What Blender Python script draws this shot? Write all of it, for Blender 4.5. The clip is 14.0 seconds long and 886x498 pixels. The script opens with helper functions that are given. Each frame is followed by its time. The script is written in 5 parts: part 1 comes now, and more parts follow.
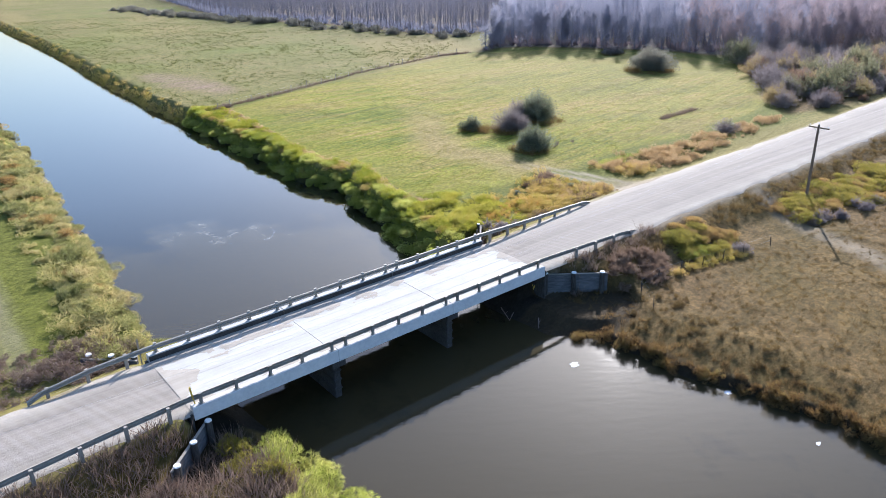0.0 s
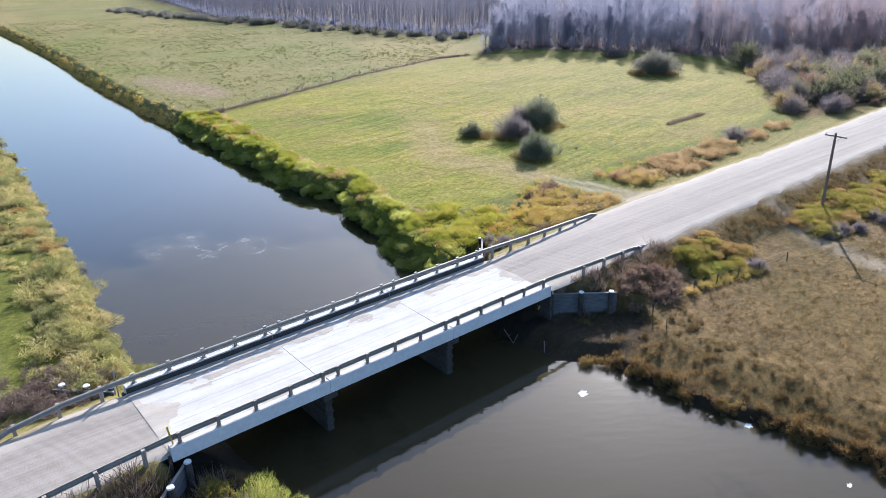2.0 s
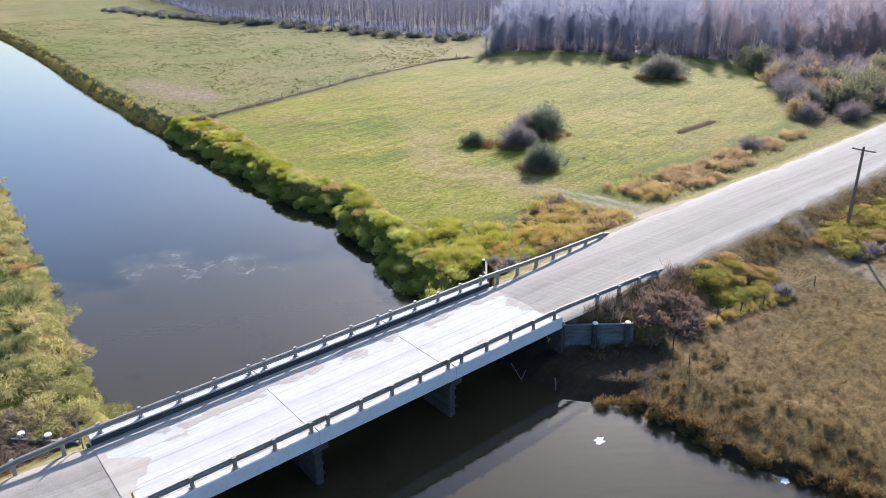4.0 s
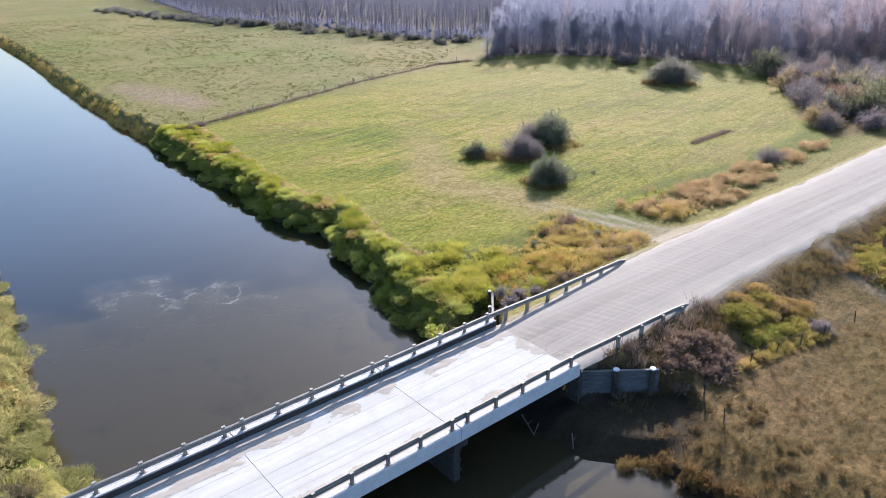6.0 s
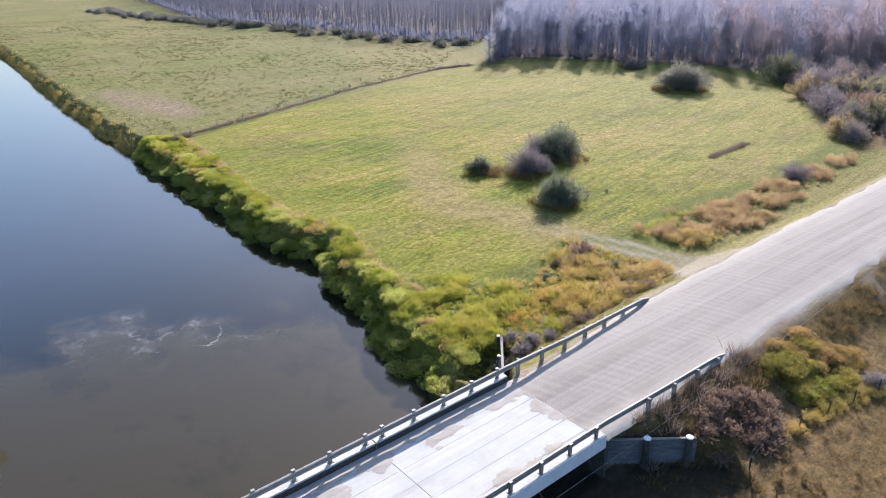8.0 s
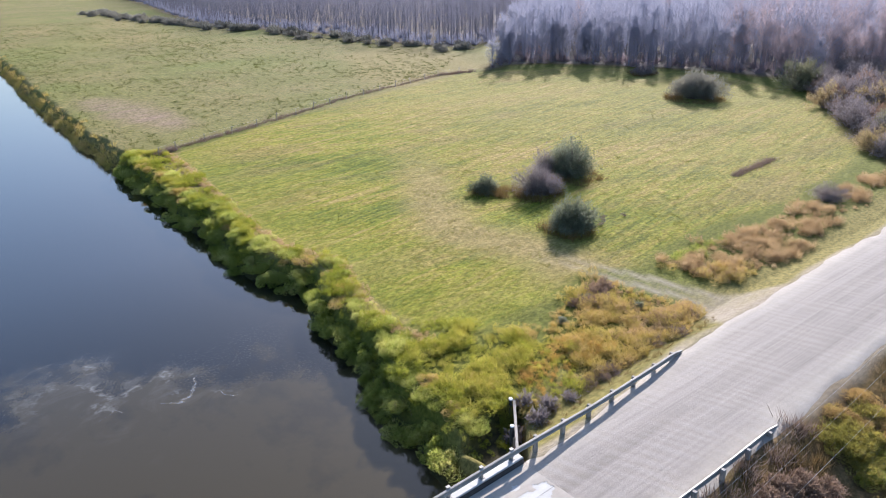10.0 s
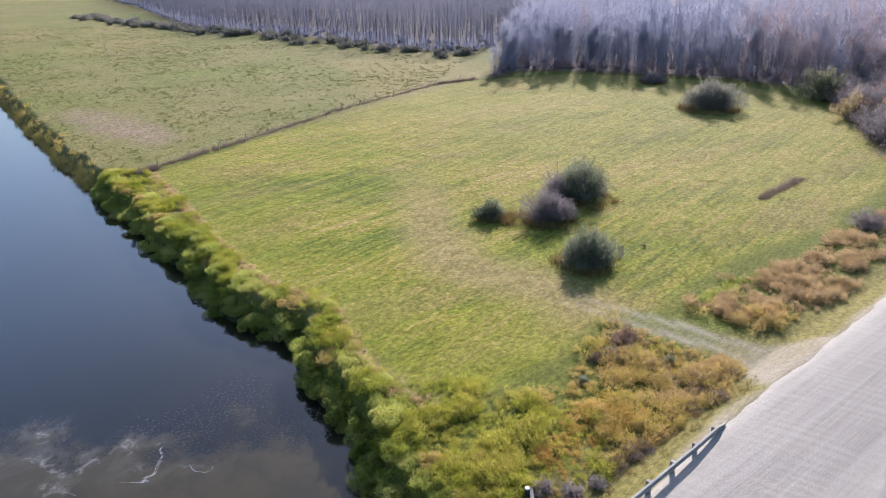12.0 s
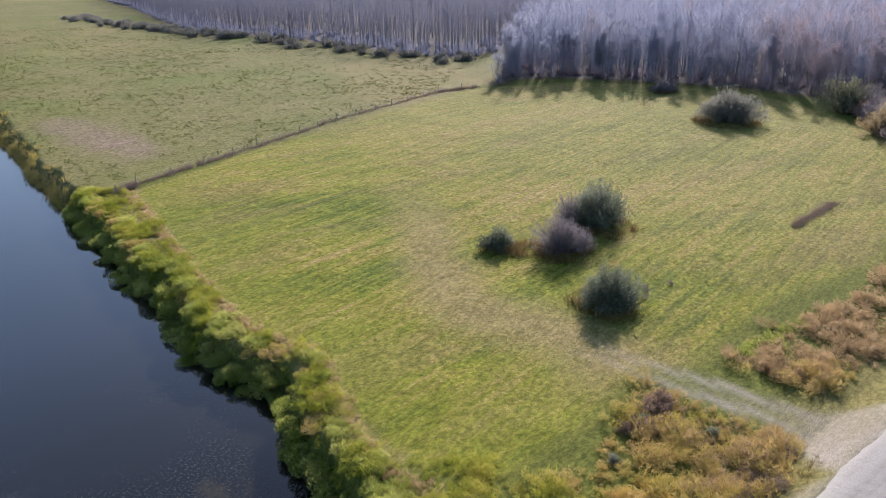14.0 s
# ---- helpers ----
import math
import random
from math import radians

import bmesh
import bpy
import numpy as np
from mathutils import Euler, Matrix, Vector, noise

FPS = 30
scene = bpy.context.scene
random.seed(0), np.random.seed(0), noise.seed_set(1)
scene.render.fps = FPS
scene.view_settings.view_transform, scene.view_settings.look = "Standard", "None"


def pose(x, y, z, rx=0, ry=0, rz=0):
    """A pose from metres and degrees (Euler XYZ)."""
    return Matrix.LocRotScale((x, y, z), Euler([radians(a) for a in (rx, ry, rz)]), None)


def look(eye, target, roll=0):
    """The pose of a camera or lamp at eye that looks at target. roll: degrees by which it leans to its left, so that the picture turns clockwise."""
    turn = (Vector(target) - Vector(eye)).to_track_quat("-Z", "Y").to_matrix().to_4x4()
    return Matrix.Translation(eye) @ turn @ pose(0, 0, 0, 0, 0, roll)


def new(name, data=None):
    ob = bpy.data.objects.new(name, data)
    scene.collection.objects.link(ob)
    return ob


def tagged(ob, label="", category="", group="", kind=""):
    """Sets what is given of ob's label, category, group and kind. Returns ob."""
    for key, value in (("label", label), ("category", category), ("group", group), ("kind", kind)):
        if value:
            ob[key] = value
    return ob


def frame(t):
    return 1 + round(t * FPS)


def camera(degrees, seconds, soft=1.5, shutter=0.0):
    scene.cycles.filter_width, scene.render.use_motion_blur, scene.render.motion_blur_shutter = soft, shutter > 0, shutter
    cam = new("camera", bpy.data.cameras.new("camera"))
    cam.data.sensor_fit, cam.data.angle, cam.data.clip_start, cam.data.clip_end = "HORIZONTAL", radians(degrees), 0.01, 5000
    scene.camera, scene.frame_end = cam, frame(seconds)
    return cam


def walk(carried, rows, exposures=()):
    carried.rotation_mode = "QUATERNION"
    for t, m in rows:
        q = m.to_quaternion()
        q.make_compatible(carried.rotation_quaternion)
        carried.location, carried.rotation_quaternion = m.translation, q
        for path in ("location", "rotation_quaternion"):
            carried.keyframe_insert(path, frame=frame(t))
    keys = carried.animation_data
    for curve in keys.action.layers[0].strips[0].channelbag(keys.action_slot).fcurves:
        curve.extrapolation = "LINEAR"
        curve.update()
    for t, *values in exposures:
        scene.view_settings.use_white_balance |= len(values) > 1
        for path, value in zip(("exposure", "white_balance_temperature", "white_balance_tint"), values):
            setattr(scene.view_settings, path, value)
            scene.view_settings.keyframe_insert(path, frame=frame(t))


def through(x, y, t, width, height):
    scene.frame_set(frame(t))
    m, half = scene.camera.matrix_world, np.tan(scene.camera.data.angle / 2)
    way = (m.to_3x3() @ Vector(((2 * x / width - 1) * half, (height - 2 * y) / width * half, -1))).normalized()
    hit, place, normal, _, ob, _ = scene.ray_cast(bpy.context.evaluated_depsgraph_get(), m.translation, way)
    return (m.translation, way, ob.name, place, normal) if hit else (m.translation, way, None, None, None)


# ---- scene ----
cam = camera(63.1, 14.0, soft=0.8)
PATH = [
    (0, (-22.104, -32.284, 21.582), (-20.955, -30.845, 20.801), -1.6),
    (0.5, (-21.65, -31.712, 21.577), (-20.5, -30.274, 20.797), -1.6),
    (1, (-21.193, -31.166, 21.57), (-20.044, -29.727, 20.79), -1.6),
    (1.5, (-20.639, -30.537, 21.577), (-19.49, -29.097, 20.797), -1.6),
    (2, (-20.075, -29.786, 21.564), (-18.925, -28.348, 20.784), -1.6),
    (2.5, (-19.468, -28.963, 21.533), (-18.317, -27.525, 20.753), -1.6),
    (3, (-18.841, -28.111, 21.551), (-17.69, -26.674, 20.771), -1.5),
    (5.5, (-15.004, -23.023, 21.611), (-13.85, -21.589, 20.828), -1.4),
    (6, (-14.161, -21.886, 21.628), (-13.006, -20.454, 20.845), -1.4),
    (6.5, (-13.242, -20.745, 21.663), (-12.088, -19.312, 20.879), -1.4),
    (7, (-12.298, -19.525, 21.704), (-11.143, -18.093, 20.919), -1.4),
    (7.5, (-11.382, -18.308, 21.737), (-10.226, -16.876, 20.952), -1.5),
    (8, (-10.498, -17.027, 21.79), (-9.341, -15.598, 21.004), -1.4),
    (8.2, (-10.122, -16.516, 21.797), (-8.967, -15.086, 21.01), -1.2),
    (10.5, (-5.412, -10.564, 21.931), (-4.256, -9.134, 21.146), -1.5),
    (11, (-4.387, -9.263, 22.003), (-3.23, -7.833, 21.218), -1.5),
    (11.5, (-3.338, -7.989, 22.052), (-2.181, -6.558, 21.267), -1.6),
    (12, (-2.41, -6.702, 22.111), (-1.253, -5.271, 21.327), -1.6),
    (12.5, (-1.468, -5.343, 22.137), (-0.309, -3.914, 21.354), -1.6),
    (13, (-0.486, -4.015, 22.17), (0.673, -2.585, 21.388), -1.6),
    (13.5, (0.479, -2.599, 22.175), (1.641, -1.171, 21.394), -1.4),
    (14, (1.516, -1.22, 22.168), (2.679, 0.206, 21.386), -1.3),
]
walk(cam, [(t, look(eye, target, roll)) for t, eye, target, roll in PATH], exposures=((0.0, 1.2, 6080, 15), (7.0, 1.13, 6240, 18), (11.0, 1.12, 6240, 18), (14.0, 0.76, 6260, 19)))

# ---- world, sun, exposure ----
SUN_EL, SUN_AZ = radians(26.4), math.atan2(0.587, 0.81)
sun_dir = Vector((math.cos(SUN_EL) * math.cos(SUN_AZ), math.cos(SUN_EL) * math.sin(SUN_AZ), math.sin(SUN_EL)))
world = bpy.data.worlds.new("sky")
scene.world = world
world.use_nodes = True
wn = world.node_tree.nodes
sky = wn.new("ShaderNodeTexSky")
sky.sky_type, sky.sun_disc = "NISHITA", False
sky.sun_elevation, sky.sun_rotation = SUN_EL, radians(90) - SUN_AZ
sky.altitude, sky.air_density, sky.dust_density, sky.ozone_density = 300, 1.45, 3.3, 6.5
wn["Background"].inputs["Strength"].default_value = 0.13
world.node_tree.links.new(sky.outputs["Color"], wn["Background"].inputs["Color"])
sun = new("sun", bpy.data.lights.new("sun", "SUN"))
sun.data.energy, sun.data.angle, sun.data.color = 5.0, radians(0.6), (1.0, 0.97, 0.92)
sun.matrix_world = look(sun_dir * 300, (0, 0, 0))


# ---- materials ----
class Mat:
    """A node material with short calls for building it."""

    def __init__(self, name):
        self.m = bpy.data.materials.new(name)
        self.m.use_nodes = True
        self.t = self.m.node_tree
        self.b = self.t.nodes["Principled BSDF"]
        self.out = self.t.nodes["Material Output"]

    def node(self, kind, **sockets):
        n = self.t.nodes.new(kind)
        for key, value in sockets.items():
            self.put(n.inputs[key.replace("_", " ")], value)
        return n

    def put(self, socket, value):
        if isinstance(value, bpy.types.NodeSocket):
            self.t.links.new(value, socket)
        elif isinstance(value, tuple) and len(value) == 3 and socket.type == "RGBA":
            socket.default_value = (*value, 1)
        else:
            socket.default_value = value

    def place(self, scale=(1, 1, 1), turn=0.0):
        g = self.node("ShaderNodeNewGeometry")
        mp = self.node("ShaderNodeMapping", Vector=g.outputs["Position"], Rotation=(0, 0, -turn))
        ms = self.node("ShaderNodeMapping", Vector=mp.outputs["Vector"], Scale=scale)
        return ms.outputs["Vector"]

    def local(self, scale=(1, 1, 1)):
        g = self.node("ShaderNodeTexCoord")
        mp = self.node("ShaderNodeMapping", Vector=g.outputs["Object"], Scale=scale)
        return mp.outputs["Vector"]

    def noise(self, vec, scale, detail=4.0, rough=0.6, low=0.35, high=0.65):
        n = self.node("ShaderNodeTexNoise", Vector=vec, Scale=scale, Detail=detail, Roughness=rough)
        return self.ramp(n.outputs["Fac"], low, high)

    def ramp(self, fac, low, high):
        r = self.node("ShaderNodeMapRange", Value=fac)
        for i, v in ((1, low), (2, high)):
            r.inputs[i].default_value = v
        return r.outputs["Result"]

    def mix(self, fac, a, b, blend="MIX"):
        n = self.t.nodes.new("ShaderNodeMix")
        n.data_type, n.blend_type = "RGBA", blend
        self.put(n.inputs[0], fac), self.put(n.inputs[6], a), self.put(n.inputs[7], b)
        return n.outputs[2]

    def calc(self, op, a, b=0.0):
        n = self.t.nodes.new("ShaderNodeMath")
        n.operation = op
        self.put(n.inputs[0], a), self.put(n.inputs[1], b)
        return n.outputs[0]

    def attr(self, name):
        n = self.t.nodes.new("ShaderNodeAttribute")
        n.attribute_name = name
        s = self.node("ShaderNodeSeparateColor", Color=n.outputs["Color"])
        return s.outputs[0], s.outputs[1], s.outputs[2]

    def bump(self, height, strength, distance):
        n = self.node("ShaderNodeBump", Height=height, Strength=strength, Distance=distance)
        self.put(self.b.inputs["Normal"], n.outputs["Normal"])

    def set(self, color=None, rough=0.9, metal=0.0, spec=0.3):
        if color is not None:
            self.put(self.b.inputs["Base Color"], color)
        self.put(self.b.inputs["Roughness"], rough)
        self.b.inputs["Metallic"].default_value = metal
        self.b.inputs["Specular IOR Level"].default_value = spec
        return self.m


def plain(name, a, b, scale, rough=0.85, metal=0.0, bump=0.0, spec=0.3, stretch=(1, 1, 1)):
    """Two tones broken up by noise at two scales."""
    k = Mat(name)
    v = k.local(stretch)
    n1, n2 = k.noise(v, scale), k.noise(v, scale * 7, 3)
    c = k.mix(k.calc("MULTIPLY", k.calc("ADD", n1, n2), 0.5), a, b)
    if bump:
        k.bump(n2, bump, 0.02)
    return k.set(c, rough, metal, spec)


def leaf_material(name, colors, through=0.6, field=0.35):
    """Leaves and blades: a tone for each island, a drift over the place, and light that passes through."""
    k = Mat(name)
    g = k.node("ShaderNodeNewGeometry")
    oi = k.node("ShaderNodeObjectInfo")
    n = k.noise(k.place(), field, 3, 0.6, 0.3, 0.7)
    f = k.calc("ADD", k.calc("MULTIPLY", g.outputs["Random Per Island"], 0.4), k.calc("MULTIPLY", n, 0.42))
    f = k.calc("ADD", f, k.calc("MULTIPLY", oi.outputs["Random"], 0.18))
    r = k.node("ShaderNodeValToRGB", Fac=f)
    e = r.color_ramp.elements
    while len(e) < len(colors):
        e.new(0.5)
    for i, c in enumerate(colors):
        e[i].position, e[i].color = 0.12 + 0.76 * i / (len(colors) - 1), (*c, 1)
    k.set(r.outputs["Color"], 0.65, 0.0, 0.25)
    tr = k.node("ShaderNodeBsdfTranslucent", Color=r.outputs["Color"])
    mx = k.node("ShaderNodeMixShader", Fac=through)
    k.t.links.new(k.b.outputs[0], mx.inputs[1])
    k.t.links.new(tr.outputs[0], mx.inputs[2])
    k.t.links.new(mx.outputs[0], k.out.inputs["Surface"])
    return k.m


def ground_material():
    k = Mat("ground")
    mown, pasture, brown = k.attr("zone")
    bare, tan, lush = k.attr("wear")
    wet_shade, past_green, wooded = k.attr("damp_shade")
    p = k.place()
    fine, mid, big = k.noise(k.place((0.6, 1, 1)), 4.5, 6, 0.8, 0.3, 0.7), k.noise(k.place((0.5, 1, 1)), 0.3, 5, 0.7), k.noise(p, 0.06, 4)
    rows = k.noise(k.place((0.10, 1.25, 1), radians(9)), 1.0, 6, 0.75, 0.36, 0.66)
    green = k.mix(fine, (0.062, 0.074, 0.010), (0.14, 0.138, 0.024))
    thin_rows = k.noise(k.place((0.04, 2.2, 1), radians(9)), 1.0, 3, 0.6, 0.36, 0.64)
    swath = k.noise(k.place((0.35, 1, 1), radians(-30)), 0.085, 4, 0.6, 0.38, 0.62)
    patchy = k.noise(k.place((0.6, 1, 1), radians(3)), 1.3, 8, 0.86, 0.32, 0.68)
    lines = k.calc("ADD", k.calc("MULTIPLY", rows, 0.28), k.calc("MULTIPLY", thin_rows, 0.17))
    tone = k.calc("ADD", lines, k.calc("ADD", k.calc("MULTIPLY", swath, 0.22), k.calc("MULTIPLY", patchy, 0.33)))
    hay = k.node("ShaderNodeValToRGB", Fac=tone)
    el = hay.color_ramp.elements
    el.new(0.38), el.new(0.62)
    for e, at, col in zip(el, (0.30, 0.46, 0.58, 0.74), ((0.075, 0.100, 0.009), (0.155, 0.165, 0.014), (0.20, 0.170, 0.028), (0.255, 0.190, 0.066))):
        e.position, e.color = at, (*col, 1)
    field = hay.outputs["Color"]
    worn = k.noise(k.place((0.35, 1, 1), radians(-8)), 0.16, 5, 0.65, 0.50, 0.62)
    field = k.mix(k.calc("MULTIPLY", worn, 0.55), field, k.mix(patchy, (0.12, 0.09, 0.026), (0.235, 0.174, 0.065)))
    grain = k.mix(fine, (0.42, 0.44, 0.44), (1.60, 1.55, 1.5))
    field = k.mix(1.0, field, grain, "MULTIPLY")
    past = k.mix(big, (0.135, 0.135, 0.034), (0.185, 0.155, 0.06))
    past = k.mix(past_green, past, (0.135, 0.15, 0.035))
    past = k.mix(k.calc("MULTIPLY", mid, 0.4), past, (0.13, 0.125, 0.037))
    mauve, _, _ = k.attr("scar")
    past = k.mix(k.calc("MULTIPLY", mauve, k.calc("ADD", k.calc("MULTIPLY", mid, 0.5), 0.45)), past, (0.215, 0.15, 0.105))
    dots = k.noise(p, 1.7, 7, 0.85, 0.36, 0.66)
    past = k.mix(1.0, past, k.mix(dots, (0.55, 0.58, 0.5), (1.35, 1.3, 1.35)), "MULTIPLY")
    dry = k.mix(mid, (0.088, 0.060, 0.017), (0.155, 0.098, 0.033))
    dry = k.mix(k.calc("MULTIPLY", fine, 0.6), dry, (0.055, 0.049, 0.014))
    dry = k.mix(k.calc("MULTIPLY", big, 0.5), dry, (0.145, 0.088, 0.045))
    dry = k.mix(1.0, dry, k.mix(k.noise(p, 1.6, 8, 0.85, 0.34, 0.66), (0.5, 0.52, 0.5), (1.45, 1.42, 1.4)), "MULTIPLY")
    litter = k.mix(patchy, (0.13, 0.105, 0.08), (0.27, 0.225, 0.18))
    soil = k.mix(fine, (0.21, 0.172, 0.125), (0.34, 0.29, 0.225))
    straw = k.mix(fine, (0.17, 0.128, 0.045), (0.275, 0.205, 0.085))
    c = k.mix(mown, green, field)
    c = k.mix(pasture, c, past)
    c = k.mix(brown, c, dry)
    c = k.mix(wooded, c, litter)
    c = k.mix(k.calc("MULTIPLY", lush, 0.8), c, k.mix(patchy, k.mix(fine, (0.085, 0.105, 0.009), (0.15, 0.155, 0.016)), k.mix(fine, (0.14, 0.145, 0.015), (0.24, 0.22, 0.035))))
    c = k.mix(k.calc("MULTIPLY", tan, 0.85), c, straw)
    clod = k.noise(k.place((0.7, 1, 1), radians(20)), 3.4, 4, 0.7, 0.42, 0.58)
    c = k.mix(1.0, c, k.mix(clod, (0.76, 0.78, 0.74), (1.2, 1.18, 1.2)), "MULTIPLY")
    # Near-black tone: wet shore mud, plus shade painted in by bridge and walls.
    c = k.mix(wet_shade, c, k.mix(fine, (0.013, 0.011, 0.009), (0.032, 0.026, 0.019)))
    c = k.mix(k.calc("MULTIPLY", bare, k.calc("ADD", k.calc("MULTIPLY", mid, 0.4), 0.6)), c, soil)
    raw = k.node("ShaderNodeTexNoise", Vector=k.place((0.7, 1, 1)), Scale=6.0, Detail=5.0, Roughness=0.7)
    raw_rows = k.node("ShaderNodeTexNoise", Vector=k.place((0.04, 1.6, 1), radians(9)), Scale=1.0, Detail=3.0, Roughness=0.6)
    k.bump(k.calc("ADD", raw.outputs["Fac"], k.calc("MULTIPLY", raw_rows.outputs["Fac"], 1.5)), 0.9, 0.10)
    return k.set(c, 0.95, 0.0, 0.1)


def gravel_material():
    k = Mat("gravel")
    p = k.place()
    grit, patch = k.noise(p, 9, 5, 0.8, 0.3, 0.7), k.noise(p, 0.5, 4)
    tracks = k.noise(k.place((0.014, 1.2, 1), radians(-1.3)), 1.0, 5, 0.75, 0.36, 0.62)
    wash = k.node("ShaderNodeTexWave", Vector=k.place((1, 0.25, 1), radians(18)), Scale=0.5, Distortion=7.0, Detail=2.0)
    c = k.mix(tracks, (0.205, 0.178, 0.150), (0.335, 0.298, 0.258))
    c = k.mix(k.calc("MULTIPLY", patch, 0.45), c, (0.275, 0.236, 0.188))
    side, _, _ = k.attr("shoulder")
    c = k.mix(k.calc("MULTIPLY", side, k.calc("ADD", k.calc("MULTIPLY", patch, 0.35), 0.5)), c, (0.395, 0.352, 0.288))
    c = k.mix(k.calc("MULTIPLY", grit, 0.45), c, (0.165, 0.146, 0.127))
    ripple = k.calc("MULTIPLY", wash.outputs["Fac"], patch)
    c = k.mix(k.calc("MULTIPLY", ripple, 0.2), c, (0.39, 0.366, 0.345))
    k.bump(k.calc("ADD", k.calc("MULTIPLY", grit, 0.4), k.calc("MULTIPLY", ripple, 0.06)), 0.5, 0.05)
    return k.set(c, 0.95, 0, 0.15)


def water_material():
    """Murky brown by the bridge; farther up a slick with weed under it, and pale scum where the two meet."""
    k = Mat("water")
    p = k.place()
    xyz = k.node("ShaderNodeSeparateXYZ", Vector=p)
    wx, wy = xyz.outputs["X"], xyz.outputs["Y"]
    drift = k.node("ShaderNodeTexNoise", Vector=p, Scale=0.16, Detail=6.0, Roughness=0.62)
    edge = k.calc("SUBTRACT", wy, k.calc("SUBTRACT", 30.6, k.calc("MULTIPLY", wx, 0.45)))
    north = k.calc("ADD", k.calc("MULTIPLY", edge, 0.06), k.calc("MULTIPLY", k.calc("SUBTRACT", drift.outputs["Fac"], 0.5), 1.5))
    film = k.ramp(north, -0.08, 0.12)
    weed = k.noise(k.place((1, 0.8, 1)), 0.16, 5, 0.65, 0.54, 0.64)
    bits = k.noise(k.place((1.6, 1, 1), radians(25)), 5.0, 4, 0.75, 0.52, 0.64)
    beds = k.noise(k.place((1, 0.8, 1)), 0.13, 5, 0.65, 0.40, 0.60)
    c = k.mix(k.calc("MULTIPLY", weed, 0.6), (0.041, 0.032, 0.015), (0.024, 0.019, 0.010))
    under = k.mix(k.calc("MULTIPLY", beds, 0.8), (0.011, 0.010, 0.007), (0.006, 0.0055, 0.005))
    under = k.mix(k.calc("MULTIPLY", bits, beds), under, (0.046, 0.044, 0.035))
    c = k.mix(film, c, under)
    # scum drawn out into wisps along the slick's edge
    near = k.ramp(k.calc("ABSOLUTE", k.calc("ADD", north, 0.02)), 0.34, 0.0)
    inshore = k.calc("MULTIPLY", k.ramp(k.calc("ABSOLUTE", k.calc("SUBTRACT", wx, 2.0)), 7.5, 2.0), k.ramp(k.calc("ABSOLUTE", k.calc("SUBTRACT", wy, 35.0)), 19.0, 4.0))
    fil = k.node("ShaderNodeTexNoise", Vector=k.place((0.7, 1, 1), radians(35)), Scale=0.45, Detail=6.0, Roughness=0.66, Distortion=1.4)
    wisp = k.calc("MULTIPLY", k.ramp(fil.outputs["Fac"], 0.44, 0.72), k.calc("MULTIPLY", near, inshore))
    line = k.calc("MULTIPLY", k.ramp(k.calc("ABSOLUTE", k.calc("ADD", north, 0.06)), 0.05, 0.0), k.calc("MULTIPLY", inshore, k.noise(p, 0.8, 4, 0.7, 0.48, 0.62)))
    scum_at = k.calc("MINIMUM", k.calc("ADD", k.calc("MULTIPLY", wisp, 0.10), k.calc("MULTIPLY", line, 0.2)), 0.8)
    c = k.mix(scum_at, c, (0.48, 0.47, 0.44))
    ripple = k.node("ShaderNodeTexNoise", Vector=k.place((0.7, 2.0, 1), radians(-35)), Scale=1.1, Detail=3.0, Roughness=0.5)
    calm = k.calc("SUBTRACT", 1.0, k.calc("MULTIPLY", film, 0.75))
    k.bump(k.calc("MULTIPLY", ripple.outputs["Fac"], calm), 0.10, 0.05)
    k.set(c, k.calc("ADD", k.calc("ADD", 0.03, k.calc("MULTIPLY", calm, 0.022)), k.calc("MULTIPLY", scum_at, 0.4)), 0, 0.56)
    # a brighter sky reflection upstream is put in by raising the specular level with y
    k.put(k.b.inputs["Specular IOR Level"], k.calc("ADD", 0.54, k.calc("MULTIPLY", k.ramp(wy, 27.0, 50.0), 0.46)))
    k.b.inputs["IOR"].default_value = 1.34
    return k.m


def deck_material(name, a, b, worn):
    """Concrete with long traffic streaks and fine stains."""
    k = Mat(name)
    streaks = k.noise(k.place((0.05, 1.6, 1)), 1.0, 5, 0.7, 0.36, 0.66)
    stain, grit = k.noise(k.place(), 0.9, 6, 0.75, 0.45, 0.7), k.noise(k.place(), 14.0, 4, 0.8, 0.3, 0.7)
    c = k.mix(streaks, a, b)
    c = k.mix(k.calc("MULTIPLY", stain, 0.5), c, worn)
    c = k.mix(k.calc("MULTIPLY", grit, 0.18), c, worn)
    k.bump(grit, 0.2, 0.01)
    return k.set(c, 0.92, 0, 0.2)


GROUND, GRAVEL, WATER = ground_material(), gravel_material(), water_material()
CONCRETE = plain("worn_concrete", (0.37, 0.355, 0.325), (0.50, 0.48, 0.445), 0.8, 0.9, 0, 0.15)
DECK = deck_material("worn_deck", (0.39, 0.38, 0.35), (0.49, 0.475, 0.44), (0.33, 0.305, 0.265))
DUST = deck_material("dusty_gravel", (0.315, 0.28, 0.235), (0.40, 0.36, 0.305), (0.27, 0.235, 0.19))
CONCRETE_SIDE = plain("painted_fascia", (0.55, 0.57, 0.58), (0.68, 0.69, 0.69), 0.7, 0.85, 0, 0.1)
# Darker concrete: shade below the deck and on kerb faces is in its colour.
CONCRETE_SHADED = plain("shaded_concrete", (0.032, 0.030, 0.028), (0.075, 0.070, 0.066), 0.9, 0.95, 0, 0.3)
STEEL = plain("galvanised_steel", (0.20, 0.188, 0.165), (0.32, 0.30, 0.265), 1.5, 0.6, 0.15, 0.05)
